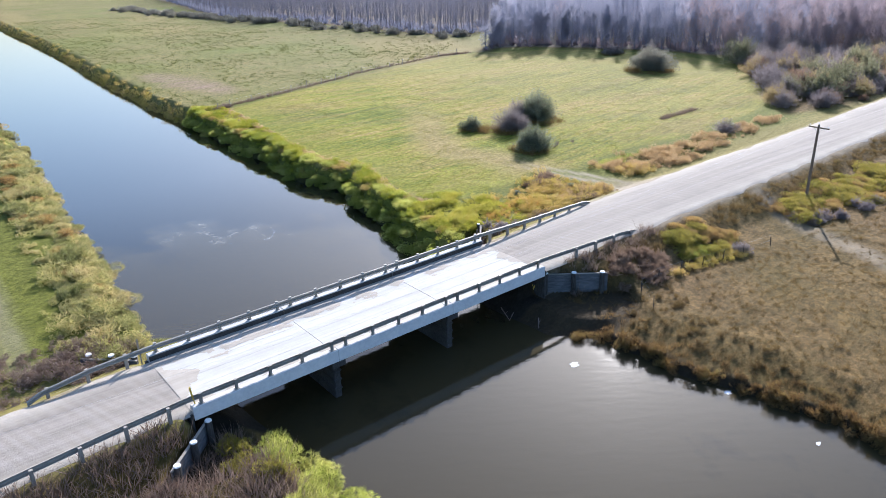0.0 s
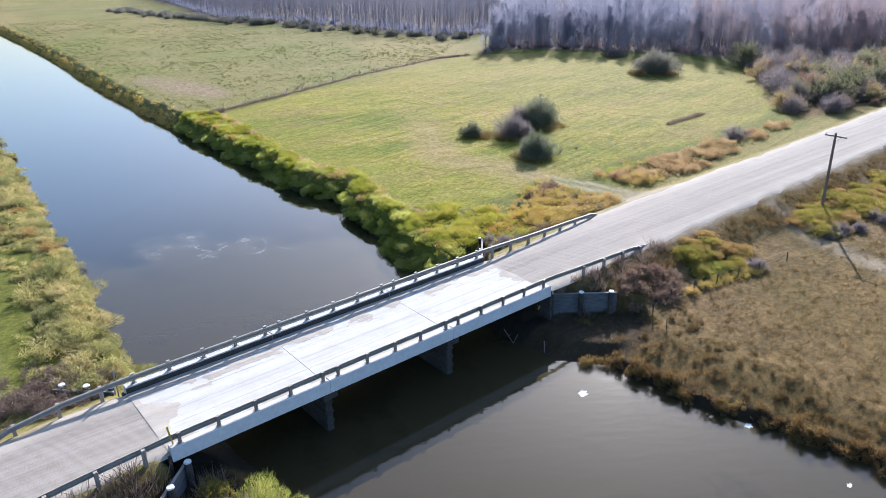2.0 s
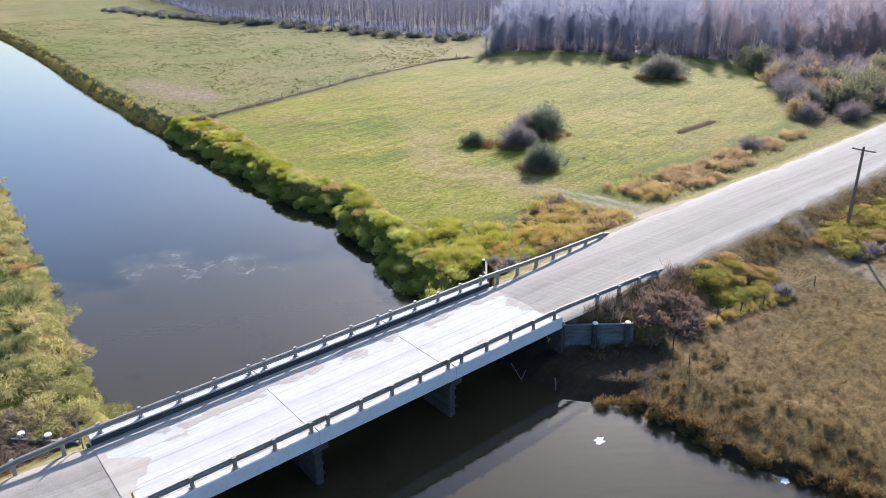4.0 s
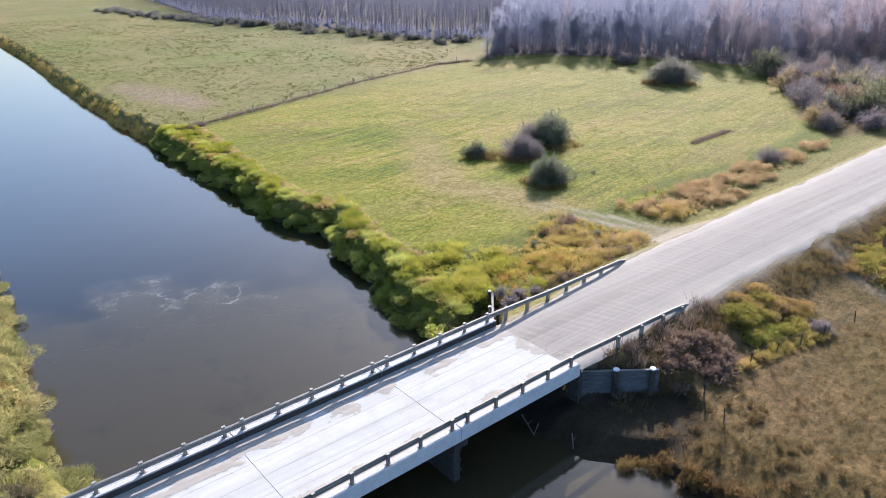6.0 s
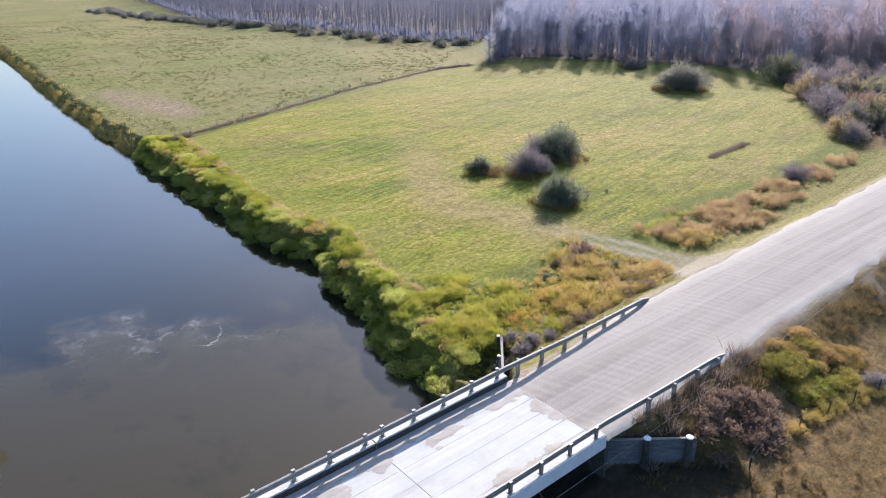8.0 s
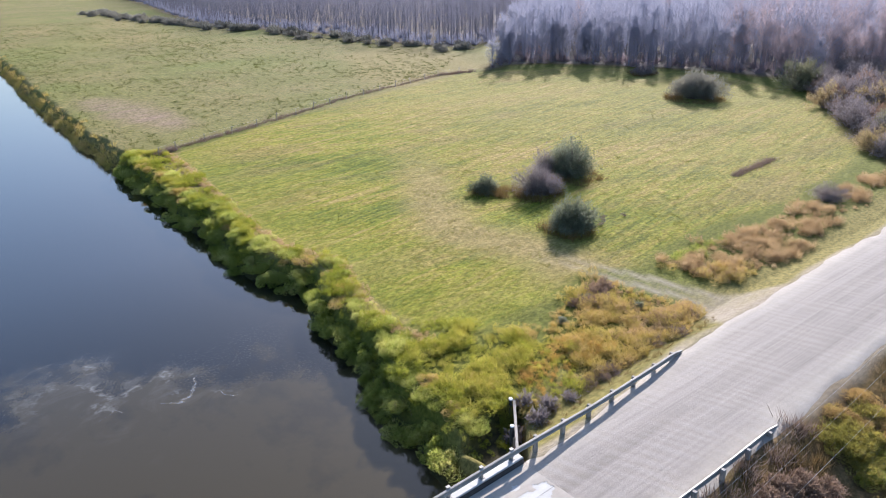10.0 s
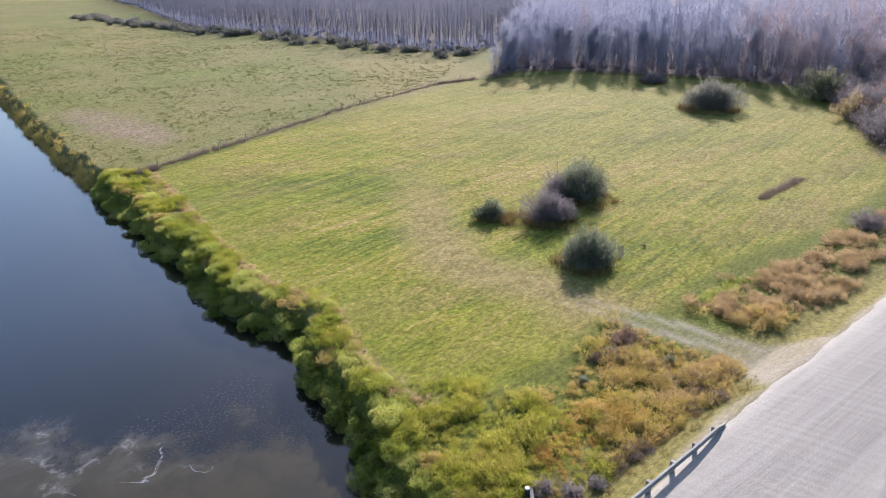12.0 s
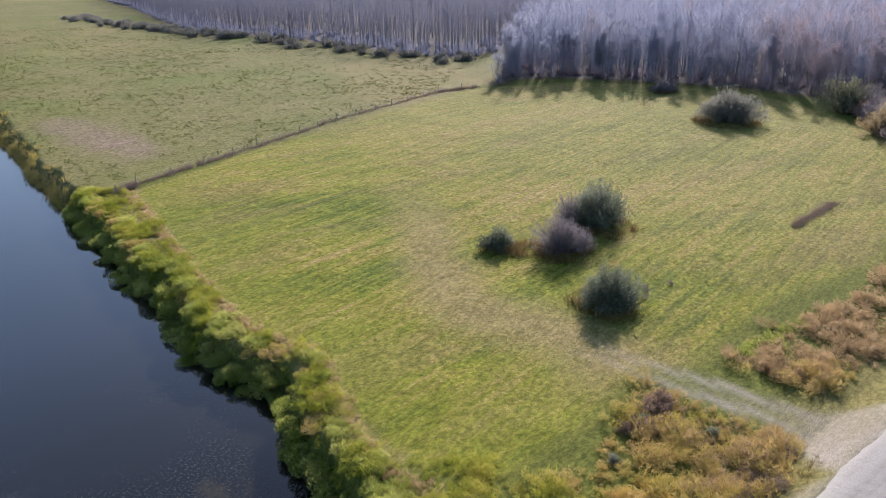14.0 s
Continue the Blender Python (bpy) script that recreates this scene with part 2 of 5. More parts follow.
TIMBER = plain("weathered_timber", (0.028, 0.025, 0.023), (0.095, 0.088, 0.08), 1.2, 0.9, 0, 0.5, stretch=(1, 1, 0.25))
PLANK = plain("weathered_plank", (0.075, 0.078, 0.085), (0.17, 0.175, 0.185), 1.2, 0.9, 0, 0.5, stretch=(0.25, 1, 1))
POST_WOOD = plain("grey_post", (0.20, 0.175, 0.145), (0.34, 0.31, 0.27), 2.0, 0.9, 0, 0.4, stretch=(1, 1, 0.2))
POLE_WOOD = plain("pole_wood", (0.14, 0.10, 0.07), (0.24, 0.18, 0.13), 2.0, 0.85, 0, 0.4, stretch=(1, 1, 0.1))
WHITE = plain("white_cap", (0.66, 0.66, 0.64), (0.8, 0.8, 0.78), 3.0, 0.6)
YELLOW = plain("yellow_marker", (0.62, 0.42, 0.06), (0.72, 0.52, 0.12), 3.0, 0.6)
BARK_FAR = plain("far_bark", (0.12, 0.118, 0.14), (0.19, 0.185, 0.21), 1.2, 0.9, 0, 0.3, stretch=(1, 1, 0.3))
BARK = plain("pale_bark", (0.20, 0.20, 0.24), (0.29, 0.285, 0.33), 1.2, 0.9, 0, 0.3, stretch=(1, 1, 0.3))
TWIG = leaf_material("bare_twigs", ((0.225, 0.235, 0.305), (0.285, 0.29, 0.36), (0.36, 0.352, 0.405)), 0.6, 0.08)
TWIG_FAR = leaf_material("far_twigs", ((0.155, 0.155, 0.20), (0.20, 0.195, 0.235), (0.26, 0.245, 0.27)), 0.5, 0.05)
TWIG_RED = leaf_material("russet_twigs", ((0.26, 0.215, 0.245), (0.33, 0.27, 0.285), (0.42, 0.325, 0.31)), 0.62, 0.08)
STEM = plain("shrub_stem", (0.12, 0.085, 0.07), (0.22, 0.17, 0.14), 2.0, 0.9)
WIRE = plain("wire", (0.42, 0.42, 0.43), (0.55, 0.55, 0.55), 1.0, 0.4, 0.7)
FOAM = plain("foam", (0.55, 0.56, 0.55), (0.82, 0.83, 0.82), 2.0, 0.7)
LEAF_GREEN = leaf_material("bank_leaves", ((0.085, 0.115, 0.018), (0.25, 0.29, 0.05), (0.46, 0.46, 0.12), (0.58, 0.50, 0.20)), 0.70)
LEAF_OLIVE = leaf_material("willow_leaves", ((0.08, 0.095, 0.06), (0.17, 0.185, 0.12), (0.34, 0.345, 0.245)), 0.48)
LEAF_MUTED = leaf_material("muted_leaves", ((0.10, 0.105, 0.06), (0.18, 0.178, 0.10), (0.30, 0.275, 0.165)), 0.5)
LEAF_SAGE = leaf_material("sage_leaves", ((0.09, 0.11, 0.03), (0.21, 0.22, 0.075), (0.38, 0.34, 0.14), (0.54, 0.42, 0.19)), 0.58)
LEAF_PALE = leaf_material("pale_grey_leaves", ((0.12, 0.115, 0.10), (0.20, 0.19, 0.155), (0.31, 0.29, 0.225)), 0.5)
LEAF_WINE = leaf_material("wine_twigs", ((0.14, 0.092, 0.065), (0.23, 0.155, 0.11), (0.34, 0.235, 0.16)), 0.5)
LEAF_TAN = leaf_material("tan_leaves", ((0.19, 0.145, 0.09), (0.28, 0.215, 0.12), (0.38, 0.29, 0.145), (0.28, 0.25, 0.11)))
LEAF_PLUM = leaf_material("plum_twigs", ((0.145, 0.125, 0.13), (0.235, 0.20, 0.20), (0.36, 0.305, 0.28)), 0.45)
LEAF_RED = leaf_material("russet_leaves", ((0.16, 0.095, 0.075), (0.27, 0.165, 0.115), (0.36, 0.24, 0.15)), 0.45)
LEAF_GOLD = leaf_material("golden_leaves", ((0.15, 0.145, 0.03), (0.29, 0.25, 0.05), (0.45, 0.345, 0.09)), 0.58)
LEAF_RUST = leaf_material("rusty_leaves", ((0.18, 0.115, 0.045), (0.32, 0.205, 0.075), (0.44, 0.29, 0.11), (0.32, 0.27, 0.07)), 0.58)
BLADE_GREEN = leaf_material("green_blades", ((0.16, 0.19, 0.014), (0.27, 0.285, 0.028), (0.42, 0.38, 0.06), (0.50, 0.39, 0.11)), 0.5)
BLADE_OCHRE = leaf_material("ochre_blades", ((0.30, 0.27, 0.045), (0.46, 0.35, 0.08), (0.54, 0.38, 0.15), (0.50, 0.29, 0.10)), 0.45)
BLADE_STRAW = leaf_material("straw_blades", ((0.25, 0.16, 0.08), (0.44, 0.30, 0.15), (0.62, 0.46, 0.26)), 0.5, 0.8)
BLADE_BROWN = leaf_material("brown_blades", ((0.10, 0.067, 0.024), (0.17, 0.112, 0.04), (0.24, 0.155, 0.065), (0.15, 0.13, 0.035)), 0.35)
BLADE_SAGE = leaf_material("sage_blades", ((0.19, 0.20, 0.06), (0.33, 0.31, 0.10), (0.48, 0.40, 0.17), (0.54, 0.40, 0.21)), 0.5)
BLADE_RUSTY = leaf_material("rusty_sedge", ((0.055, 0.034, 0.018), (0.14, 0.085, 0.034), (0.25, 0.15, 0.055), (0.24, 0.19, 0.06)), 0.45, 0.5)
BLADE_ORANGE = leaf_material("orange_blades", ((0.36, 0.24, 0.05), (0.50, 0.29, 0.07), (0.56, 0.36, 0.12)), 0.5)
BLADE_WEED = leaf_material("weed_stalks", ((0.13, 0.085, 0.07), (0.21, 0.15, 0.115), (0.29, 0.215, 0.165)), 0.3)
BLADE_PASTURE = leaf_material("pasture_tufts", ((0.055, 0.07, 0.015), (0.10, 0.115, 0.025), (0.19, 0.17, 0.05)), 0.4)
BLADE_MOWN = leaf_material("mown_blades", ((0.14, 0.155, 0.018), (0.21, 0.205, 0.03), (0.31, 0.25, 0.075)), 0.45, 0.2)

# ---- shape of the land ----
WATER_Z = -3.4
EAST = ((-3000, 15), (-40, 15), (-23, 14.6), (-19, 14.5), (-16, 14.2), (-11.6, 12.9), (-9, 12.6), (-5.7, 12.3), (-2.7, 9.9), (5, 9.8),
        (15, 12.2), (24, 14.2), (29.5, 14.8), (33, 16.6), (36, 16.2), (40.7, 14.8), (48, 15.8), (57, 15.3), (66, 16), (81, 16.2), (100, 16.4), (124, 17.4),
        (184, 21.8), (283, 25.5), (600, 36), (3000, 90))
WEST = ((-3000, -8.5), (-7.6, -8.4), (-3, -8.4), (4, -9.2), (14.5, -10.8), (29, -9.8), (50, -8.6), (77, -6.8), (104, -5.2), (184, -1.5), (283, 2.5), (600, 13), (3000, 66))


def lattice(ix, iy, seed):
    h = (ix.astype(np.int64) * 374761393 + iy.astype(np.int64) * 668265263 + seed * 974711) & 0x7FFFFFFF
    h = ((h ^ (h >> 13)) * 1274126177) & 0x7FFFFFFF
    return ((h ^ (h >> 16)) & 0xFFFF) / 65535.0


def vnoise(x, y, seed=0):
    x, y = np.asarray(x, float), np.asarray(y, float)
    ix, iy = np.floor(x), np.floor(y)
    fx, fy = x - ix, y - iy
    fx, fy = fx * fx * (3 - 2 * fx), fy * fy * (3 - 2 * fy)
    a, b = lattice(ix, iy, seed), lattice(ix + 1, iy, seed)
    c, d = lattice(ix, iy + 1, seed), lattice(ix + 1, iy + 1, seed)
    return (a * (1 - fx) + b * fx) * (1 - fy) + (c * (1 - fx) + d * fx) * fy


def fbm(x, y, seed=0):
    return sum(vnoise(x * 2 ** i, y * 2 ** i, seed + i) * 0.5 ** i for i in range(4)) / 1.875


def smooth(a, b, v):
    t = np.clip((v - a) / (b - a), 0, 1)
    return t * t * (3 - 2 * t)


def bank_x(table, y):
    ys, xs = zip(*table)
    near = np.where(np.abs(y) < 400, 1.0, 0.0)
    return np.interp(y, ys, xs) + near * ((vnoise(y * 0.35, y * 0, 5) - 0.5) * 0.9 + (vnoise(y * 1.1, y * 0, 6) - 0.5) * 0.5) * smooth(5, 9, np.abs(y - 3.5))


def road_y(x):
    return 3.4 + 0.65 * smooth(13, 32, x) + 0.55 * smooth(50, 90, x) + 0.02 * np.maximum(x - 80, 0) - 0.25 * smooth(-13, -20, x)


def road_half(x):
    return 3.2 + 0.5 * smooth(13, 30, x)


def road_z(x):
    return -0.334 + 0.034 * smooth(13.2, 16, np.abs(x)) - 0.16 * smooth(13, 34, np.abs(x)) - 0.25 * smooth(34, 90, np.abs(x))


def inside(poly, x, y):
    """Signed distance to a polygon, positive inside."""
    best, odd = np.full(np.shape(x), 1e9), np.zeros(np.shape(x), bool)
    n = len(poly)
    for i in range(n):
        (ax, ay), (bx, by) = poly[i], poly[(i + 1) % n]
        ex, ey = bx - ax, by - ay
        t = np.clip(((x - ax) * ex + (y - ay) * ey) / (ex * ex + ey * ey), 0, 1)
        best = np.minimum(best, np.hypot(x - ax - t * ex, y - ay - t * ey))
        cross = (ay > y) != (by > y)
        with np.errstate(divide="ignore", invalid="ignore"):
            odd ^= cross & (x < ex * (y - ay) / (by - ay if by != ay else 1e-9) + ax)
    return np.where(odd, best, -best)


# low ground in front of the timber walls at the bridge's corners
CUTS = [([(9.0, 1.5), (13.7, 1.35), (17.5, -1.7), (18.8, -3.4), (17.8, -5.2), (15.6, -6.6), (9.0, -6.8)], -2.6),
        ([(-9.0, 1.0), (-12.4, 1.0), (-12.9, 0.4), (-15.7, -2.5), (-14.8, -4.5), (-11, -4.5), (-10, 0)], -2.2),
        ([(12.6, 6.4), (13.7, 6.8), (17.2, 10.7), (16.2, 11.8), (12.2, 10.5)], -2.2)]


def ground_z(x, y):
    x, y = np.asarray(x, float), np.asarray(y, float)
    xe, xw = bank_x(EAST, y), bank_x(WEST, y)
    south = smooth(2, -7, y) * smooth(5, 20, x)
    field = -1.3 - 0.85 * south + (fbm(x * 0.05, y * 0.05, 20) - 0.5) * 0.5 + (fbm(x * 0.6, y * 0.6, 24) - 0.5) * 0.12
    rough_ground = smooth(-1, -5, y) * smooth(10, 14, x) + 0.25 * smooth(80, 86, y) * smooth(99, 95, y)
    field = field + (fbm(x * 1.1, y * 1.1, 28) - 0.5) * 0.35 * np.clip(rough_ground, 0, 1)
    road = np.abs(y - road_y(x))
    on_land = np.maximum(smooth(12.8, 13.7, x), smooth(-12.8, -13.7, x))
    slope = road_z(x) - 0.05 - np.maximum(road - road_half(x) - 0.2, 0) * 0.42
    land = np.where(on_land > 0, np.maximum(field, slope * on_land + field * (1 - on_land)), field)
    wide = np.where(y > 8, 1.7 + 0.5 * smooth(74, 84, y), np.where(x > 0, 5.0, 3.2))
    wide = wide + (3.3 - wide) * (smooth(-1.5, 1, y) * smooth(9, 6.5, y))
    out = np.maximum(x - xe, xw - x)
    bank = smooth(0, 1, np.clip(out / wide, 0, 1))
    step = 0.36 * smooth(-4.5, -7, y) * (x > 0)
    bank = bank * (1 - step) + step * smooth(0, 0.55, out)
    z = WATER_Z - 0.05 + (land - WATER_Z + 0.05) * bank
    z = np.where(out < 0, WATER_Z - 0.05 - np.minimum(-out * 0.6, 1.4), z)
    for poly, low in CUTS:
        c = smooth(0, 0.45, inside(poly, x, y))
        z = np.where(c > 0, np.minimum(z, z * (1 - c) + low * c), z)
    return z


def axis(lo, hi, step, far, grow):
    a = list(np.arange(lo, hi + step / 2, step))
    d = step
    while a[-1] < far:
        d *= grow
        a.append(a[-1] + d)
    d = step
    while a[0] > -far:
        d *= grow * 1.08
        a.insert(0, a[0] - d)
    return np.array(a)


def np_mesh(name, verts, faces, smooth_shading=False):
    verts, faces = np.asarray(verts, np.float32).reshape(-1, 3), np.asarray(faces, np.int32)
    m, k = faces.shape
    me = bpy.data.meshes.new(name)
    me.vertices.add(len(verts))
    me.vertices.foreach_set("co", verts.ravel())
    me.loops.add(m * k)
    me.loops.foreach_set("vertex_index", faces.ravel())
    me.polygons.add(m)
    me.polygons.foreach_set("loop_start", np.arange(0, m * k, k, dtype=np.int32))
    if smooth_shading:
        me.polygons.foreach_set("use_smooth", np.ones(m, bool))
    me.update(calc_edges=True)
    return me


def sheet(xs, ys, zfun):
    gx, gy = np.meshgrid(xs, ys)
    v = np.stack([gx, gy, zfun(gx, gy)], -1).reshape(-1, 3)
    nx, ny = len(xs), len(ys)
    i = (np.arange(ny - 1)[:, None] * nx + np.arange(nx - 1)[None]).ravel()
    return v, np.stack([i, i + 1, i + nx + 1, i + nx], 1)


MOWN = [(21.5, 75), (36, 80.5), (55, 87.5), (79, 93), (90, 91), (103, 84), (110, 72), (114, 58), (108, 42), (98, 30), (80, 19), (58, 17), (44, 19), (37, 17.5),
        (33, 20), (27, 18), (20, 18.5), (17, 23), (17.5, 29), (19.5, 34), (17.5, 40), (18.5, 51), (20.5, 66)]

THICKET = [(77, 14.5), (84, 21), (97, 30), (108, 38), (125, 44), (150, 40), (150, 19), (110, 11.5), (92, 11)]
NEAR_EDGE = [(90.5, 92.5), (96, 93.5), (104, 89), (112, 75), (117, 61), (118, 52), (119, 46), (127, 40), (150, 22), (230, 24), (230, 60), (215, 110), (175, 150), (150, 140), (112, 109)]
FAR_WOOD = [(108, 121), (104, 138), (99, 184), (89, 216), (91, 245), (97, 285), (106, 330), (118, 420), (190, 420), (230, 300), (220, 180), (190, 140), (150, 128)]


def dress(ob, x, y):
    """Which growth covers the ground where."""
    w = (fbm(x * 0.25, y * 0.25, 40) - 0.5) * 5
    mown = smooth(-0.6, 1.0, inside(MOWN, x, y) + w * 0.3)
    pasture = smooth(77, 79, y - (x - 22) * 0.24) * (x > 8)
    brown = smooth(2.8, 0.8, y + w * 0.2) * (x > 0)
    south_side = smooth(1, -1, y) * (x < 0)
    brown = np.maximum(brown, south_side * 0.9)
    brown = np.maximum(brown, np.maximum(smooth(-3, 1, inside(NEAR_EDGE, x, y) + w * 0.4), np.maximum(smooth(-3, 1, inside(FAR_WOOD, x, y) + w * 0.4), smooth(-2, 1, inside(THICKET, x, y)))))
    pasture = pasture * (1 - brown * (y > 20))
    off = np.abs(y - road_y(x))
    verge = smooth(10, 6, off + w * 0.4) * smooth(0, 4, y)
    bare = smooth(0.9, 0.2, off - road_half(x) + w * 0.25) * (np.abs(x) > 13) * 0.75
    bare = bare * np.where((x < 26) & (y < 0.4), 0.15, np.where((x > 13) & (x < 28) & (y > 6), 1.3, 1.0))
    lane = np.interp(y, [7, 10, 13, 17, 21, 25.5, 30, 34.8, 40, 46.5, 60], [36.6, 35.6, 35.2, 34.3, 33.5, 32.9, 32.0, 31.8, 34.0, 38.5, 45.0])
    side = np.abs(x - lane + w * 0.12)
    wide = 1.2 + 3.0 * smooth(12, 7.5, y)
    ruts = smooth(0.55, 0.2, np.abs(side - 0.75)) * 0.85
    bare = np.maximum(bare, np.maximum(smooth(wide + 0.6, wide - 0.6, side) * (0.12 * smooth(30, 18, y) + 0.15 * smooth(19, 13, y) + 0.8 * smooth(12.5, 9, y)), ruts * smooth(27, 15, y)) * (y > 6) * (y < 40))
    thin = smooth(5.5, 0.6, side + w * 0.6) * (y > 10) * smooth(66, 40, y)
    d = np.abs((x - 40.5) * 0.93 - (y + 3.7) * 0.37 + w * 0.15)
    south_track = smooth(1.8, 0.4, d) * (y < 0) * (y > -30) * 0.55
    west_track = smooth(1.3, 0.3, np.abs(x + 18.5 + (y - 22) * -0.04 + w * 0.1)) * (y > 12) * 0.45
    bare = np.clip(np.maximum(np.maximum(bare, south_track), west_track), 0, 1)
    patch = smooth(0.45, 0.7, fbm(x * 0.035, y * 0.02, 50)) * pasture
    edge_path = smooth(1.6, 0.4, np.abs(inside(MOWN, x, y) + 0.2 + w * 0.12)) * (x < 23) * (y > 22) * (y < 76)
    tan = np.clip(0.6 * verge + 0.55 * patch + 1.0 * thin * mown + edge_path * 0.9, 0, 1)
    tan = np.maximum(tan, 0.42 * smooth(34, 70, x) * mown)
    tan = np.maximum(tan, 0.5 * smooth(0.55, 0.75, fbm(x * 0.02, y * 0.02, 60)) * pasture)
    lush = smooth(0.52, 0.72, fbm(x * 0.07 + 9, y * 0.07, 70)) * 0.4 * mown
    lush = np.maximum(lush, 0.8 * smooth(10, 2, np.hypot((x - 25.5) * 0.8, y - 18.5)) * mown)
    lush = np.maximum(lush, 0.85 * smooth(9, 2, np.hypot(x - 101, (y - 46) * 0.6)) * mown)
    lush = np.maximum(lush, 0.6 * smooth(9, 3, inside(MOWN, x, y)) * (x < 32) * mown)
    xe, xw = bank_x(EAST, y), bank_x(WEST, y)
    shore = np.maximum(x - xe, xw - x)
    # Wet mud along the waterline.
    shaded_mud = smooth(1.2, 0.3, shore + w * 0.15) * np.where(y < 9, 0.9, 0.75)
    # Shade under the bridge and before its walls, painted with the mud tone.
    shaded_mud = np.maximum(shaded_mud, smooth(-1.2, 0.2, y) * smooth(8.2, 7.0, y) * smooth(13.8, 12.6, np.abs(x)))
    for poly, _ in CUTS:
        shaded_mud = np.maximum(shaded_mud, 0.8 * smooth(-0.2, 0.8, inside(poly, x, y)))
    wooded = np.maximum(smooth(-1, 2, inside(NEAR_EDGE, x, y) + w * 0.4), smooth(-1, 2, inside(FAR_WOOD, x, y) + w * 0.4))
    greener = smooth(0.5, 0.65, fbm(x * 0.03 + 5, y * 0.03, 75)) * pasture
    scar = smooth(1.0, 0.3, np.hypot((x - 26.5 - (y - 103) * -0.1) / 6.5, (y - 104) / 23) + w * 0.1) * pasture
    for name, cols in (("scar", (scar, scar, scar)), ("zone", (mown, pasture, brown)), ("wear", (bare, tan, lush)), ("damp_shade", (shaded_mud, greener, wooded))):
        at = ob.data.attributes.new(name, "FLOAT_COLOR", "POINT")
        at.data.foreach_set("color", np.stack([*cols, np.ones_like(x)], -1).astype(np.float32).ravel())


gx_axis, gy_axis = axis(-26, 122, 0.6, 3000, 1.09), axis(-26, 100, 0.6, 3000, 1.07)
gx_axis = np.unique(np.concatenate([gx_axis, np.arange(10, 19, 0.2), np.arange(-17, -10, 0.2)]).round(3))
gy_axis = np.unique(np.concatenate([gy_axis, np.arange(-6, 2, 0.2), np.arange(6, 12.5, 0.2)]).round(3))
gv, gf = sheet(gx_axis, gy_axis, ground_z)
ground = new("ground", np_mesh("ground", gv, gf, True))
ground.data.materials.append(GROUND)
dress(ground, gv[:, 0], gv[:, 1])
tagged(ground, "grassy flat land with mown hay field, rough pasture and river banks", "ground", kind="structure")

wv, wf = sheet(np.array([-60, 0, 100.0]), np.array([-3000, -60, 0, 60, 120, 300, 3000.0]), lambda a, b: a * 0 + WATER_Z)
water = new("water", np_mesh("water", wv, wf))
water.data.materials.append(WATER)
tagged(water, "still murky river reflecting the pale blue sky", "river", kind="structure")


def road_sheet(name, xs):
    off = np.array([-1.06, -1.0, -0.85, -0.7, -0.5, -0.3, -0.1, 0.1, 0.3, 0.5, 0.7, 0.85, 1.0, 1.06])
    v, f = sheet(xs, off, lambda a, o: road_z(a) + (0.11 - 0.11 * o * o) * smooth(12.9, 22, np.abs(a)) - 0.02 - 0.12 * (np.abs(o) > 1.01)
                 + (fbm(a * 0.8, o * 4.0, 80) - 0.5) * 0.06 * smooth(13, 15, np.abs(a)) + 0.022)
    edge = np.abs(v[:, 1]) > 0.95
    side = smooth(0.55, 0.9, np.abs(v[:, 1]) + (fbm(v[:, 0] * 0.25, v[:, 1] * 2, 83) - 0.5) * 0.4)
    v[:, 1] = v[:, 1] * road_half(v[:, 0]) + road_y(v[:, 0]) + (fbm(v[:, 0] * 0.5, v[:, 1], 81) - 0.5) * 0.7 * edge * (np.abs(v[:, 0]) > 14)
    ob = new(name, np_mesh(name, v, f, True))
    at = ob.data.attributes.new("shoulder", "FLOAT_COLOR", "POINT")
    at.data.foreach_set("color", np.stack([side, side, side, side * 0 + 1], -1).astype(np.float32).ravel())
    ob.data.materials.append(GRAVEL)
    return tagged(ob, "pale dusty gravel road with wheel tracks and washboard", "road", kind="structure")


road_sheet("road_east", np.concatenate([np.arange(12.9, 110, 0.6), np.arange(110, 700, 8.0)]))
road_sheet("road_west", np.concatenate([np.arange(-600, -40, 8.0), np.arange(-40, -13.0, 0.6), [-12.9]]))


# ---- building helpers ----
def part(name, bm, material, parent, label=""):
    me = bpy.data.meshes.new(name)
    bm.to_mesh(me)
    bm.free()
    me.materials.append(material)
    ob = new(name, me)
    ob.parent = parent
    return tagged(ob, label)


def mesh_part(name, me, material, parent, label=""):
    if not me.materials:
        me.materials.append(material)
    ob = new(name, me)
    ob.parent = parent
    return tagged(ob, label)


def thing(name, at, label, category, group="", turn=0.0):
    ob = new(name)
    ob.matrix_basis = pose(*at, 0, 0, turn)
    return tagged(ob, label, category, group)


def box(bm, x0, x1, y0, y1, z0, z1, bevel=0.0, m=None):
    made = bmesh.ops.create_cube(bm, size=1.0)["verts"]
    for v in made:
        v.co = Vector(((x0 + x1) / 2 + v.co.x * (x1 - x0), (y0 + y1) / 2 + v.co.y * (y1 - y0), (z0 + z1) / 2 + v.co.z * (z1 - z0)))
    if bevel:
        edges = list({e for v in made for e in v.link_edges})
        made = list({v for f in bmesh.ops.bevel(bm, geom=edges, offset=bevel, segments=1, affect="EDGES")["faces"] for v in f.verts})
    if m is not None:
        bmesh.ops.transform(bm, matrix=m, verts=made)
    return bm


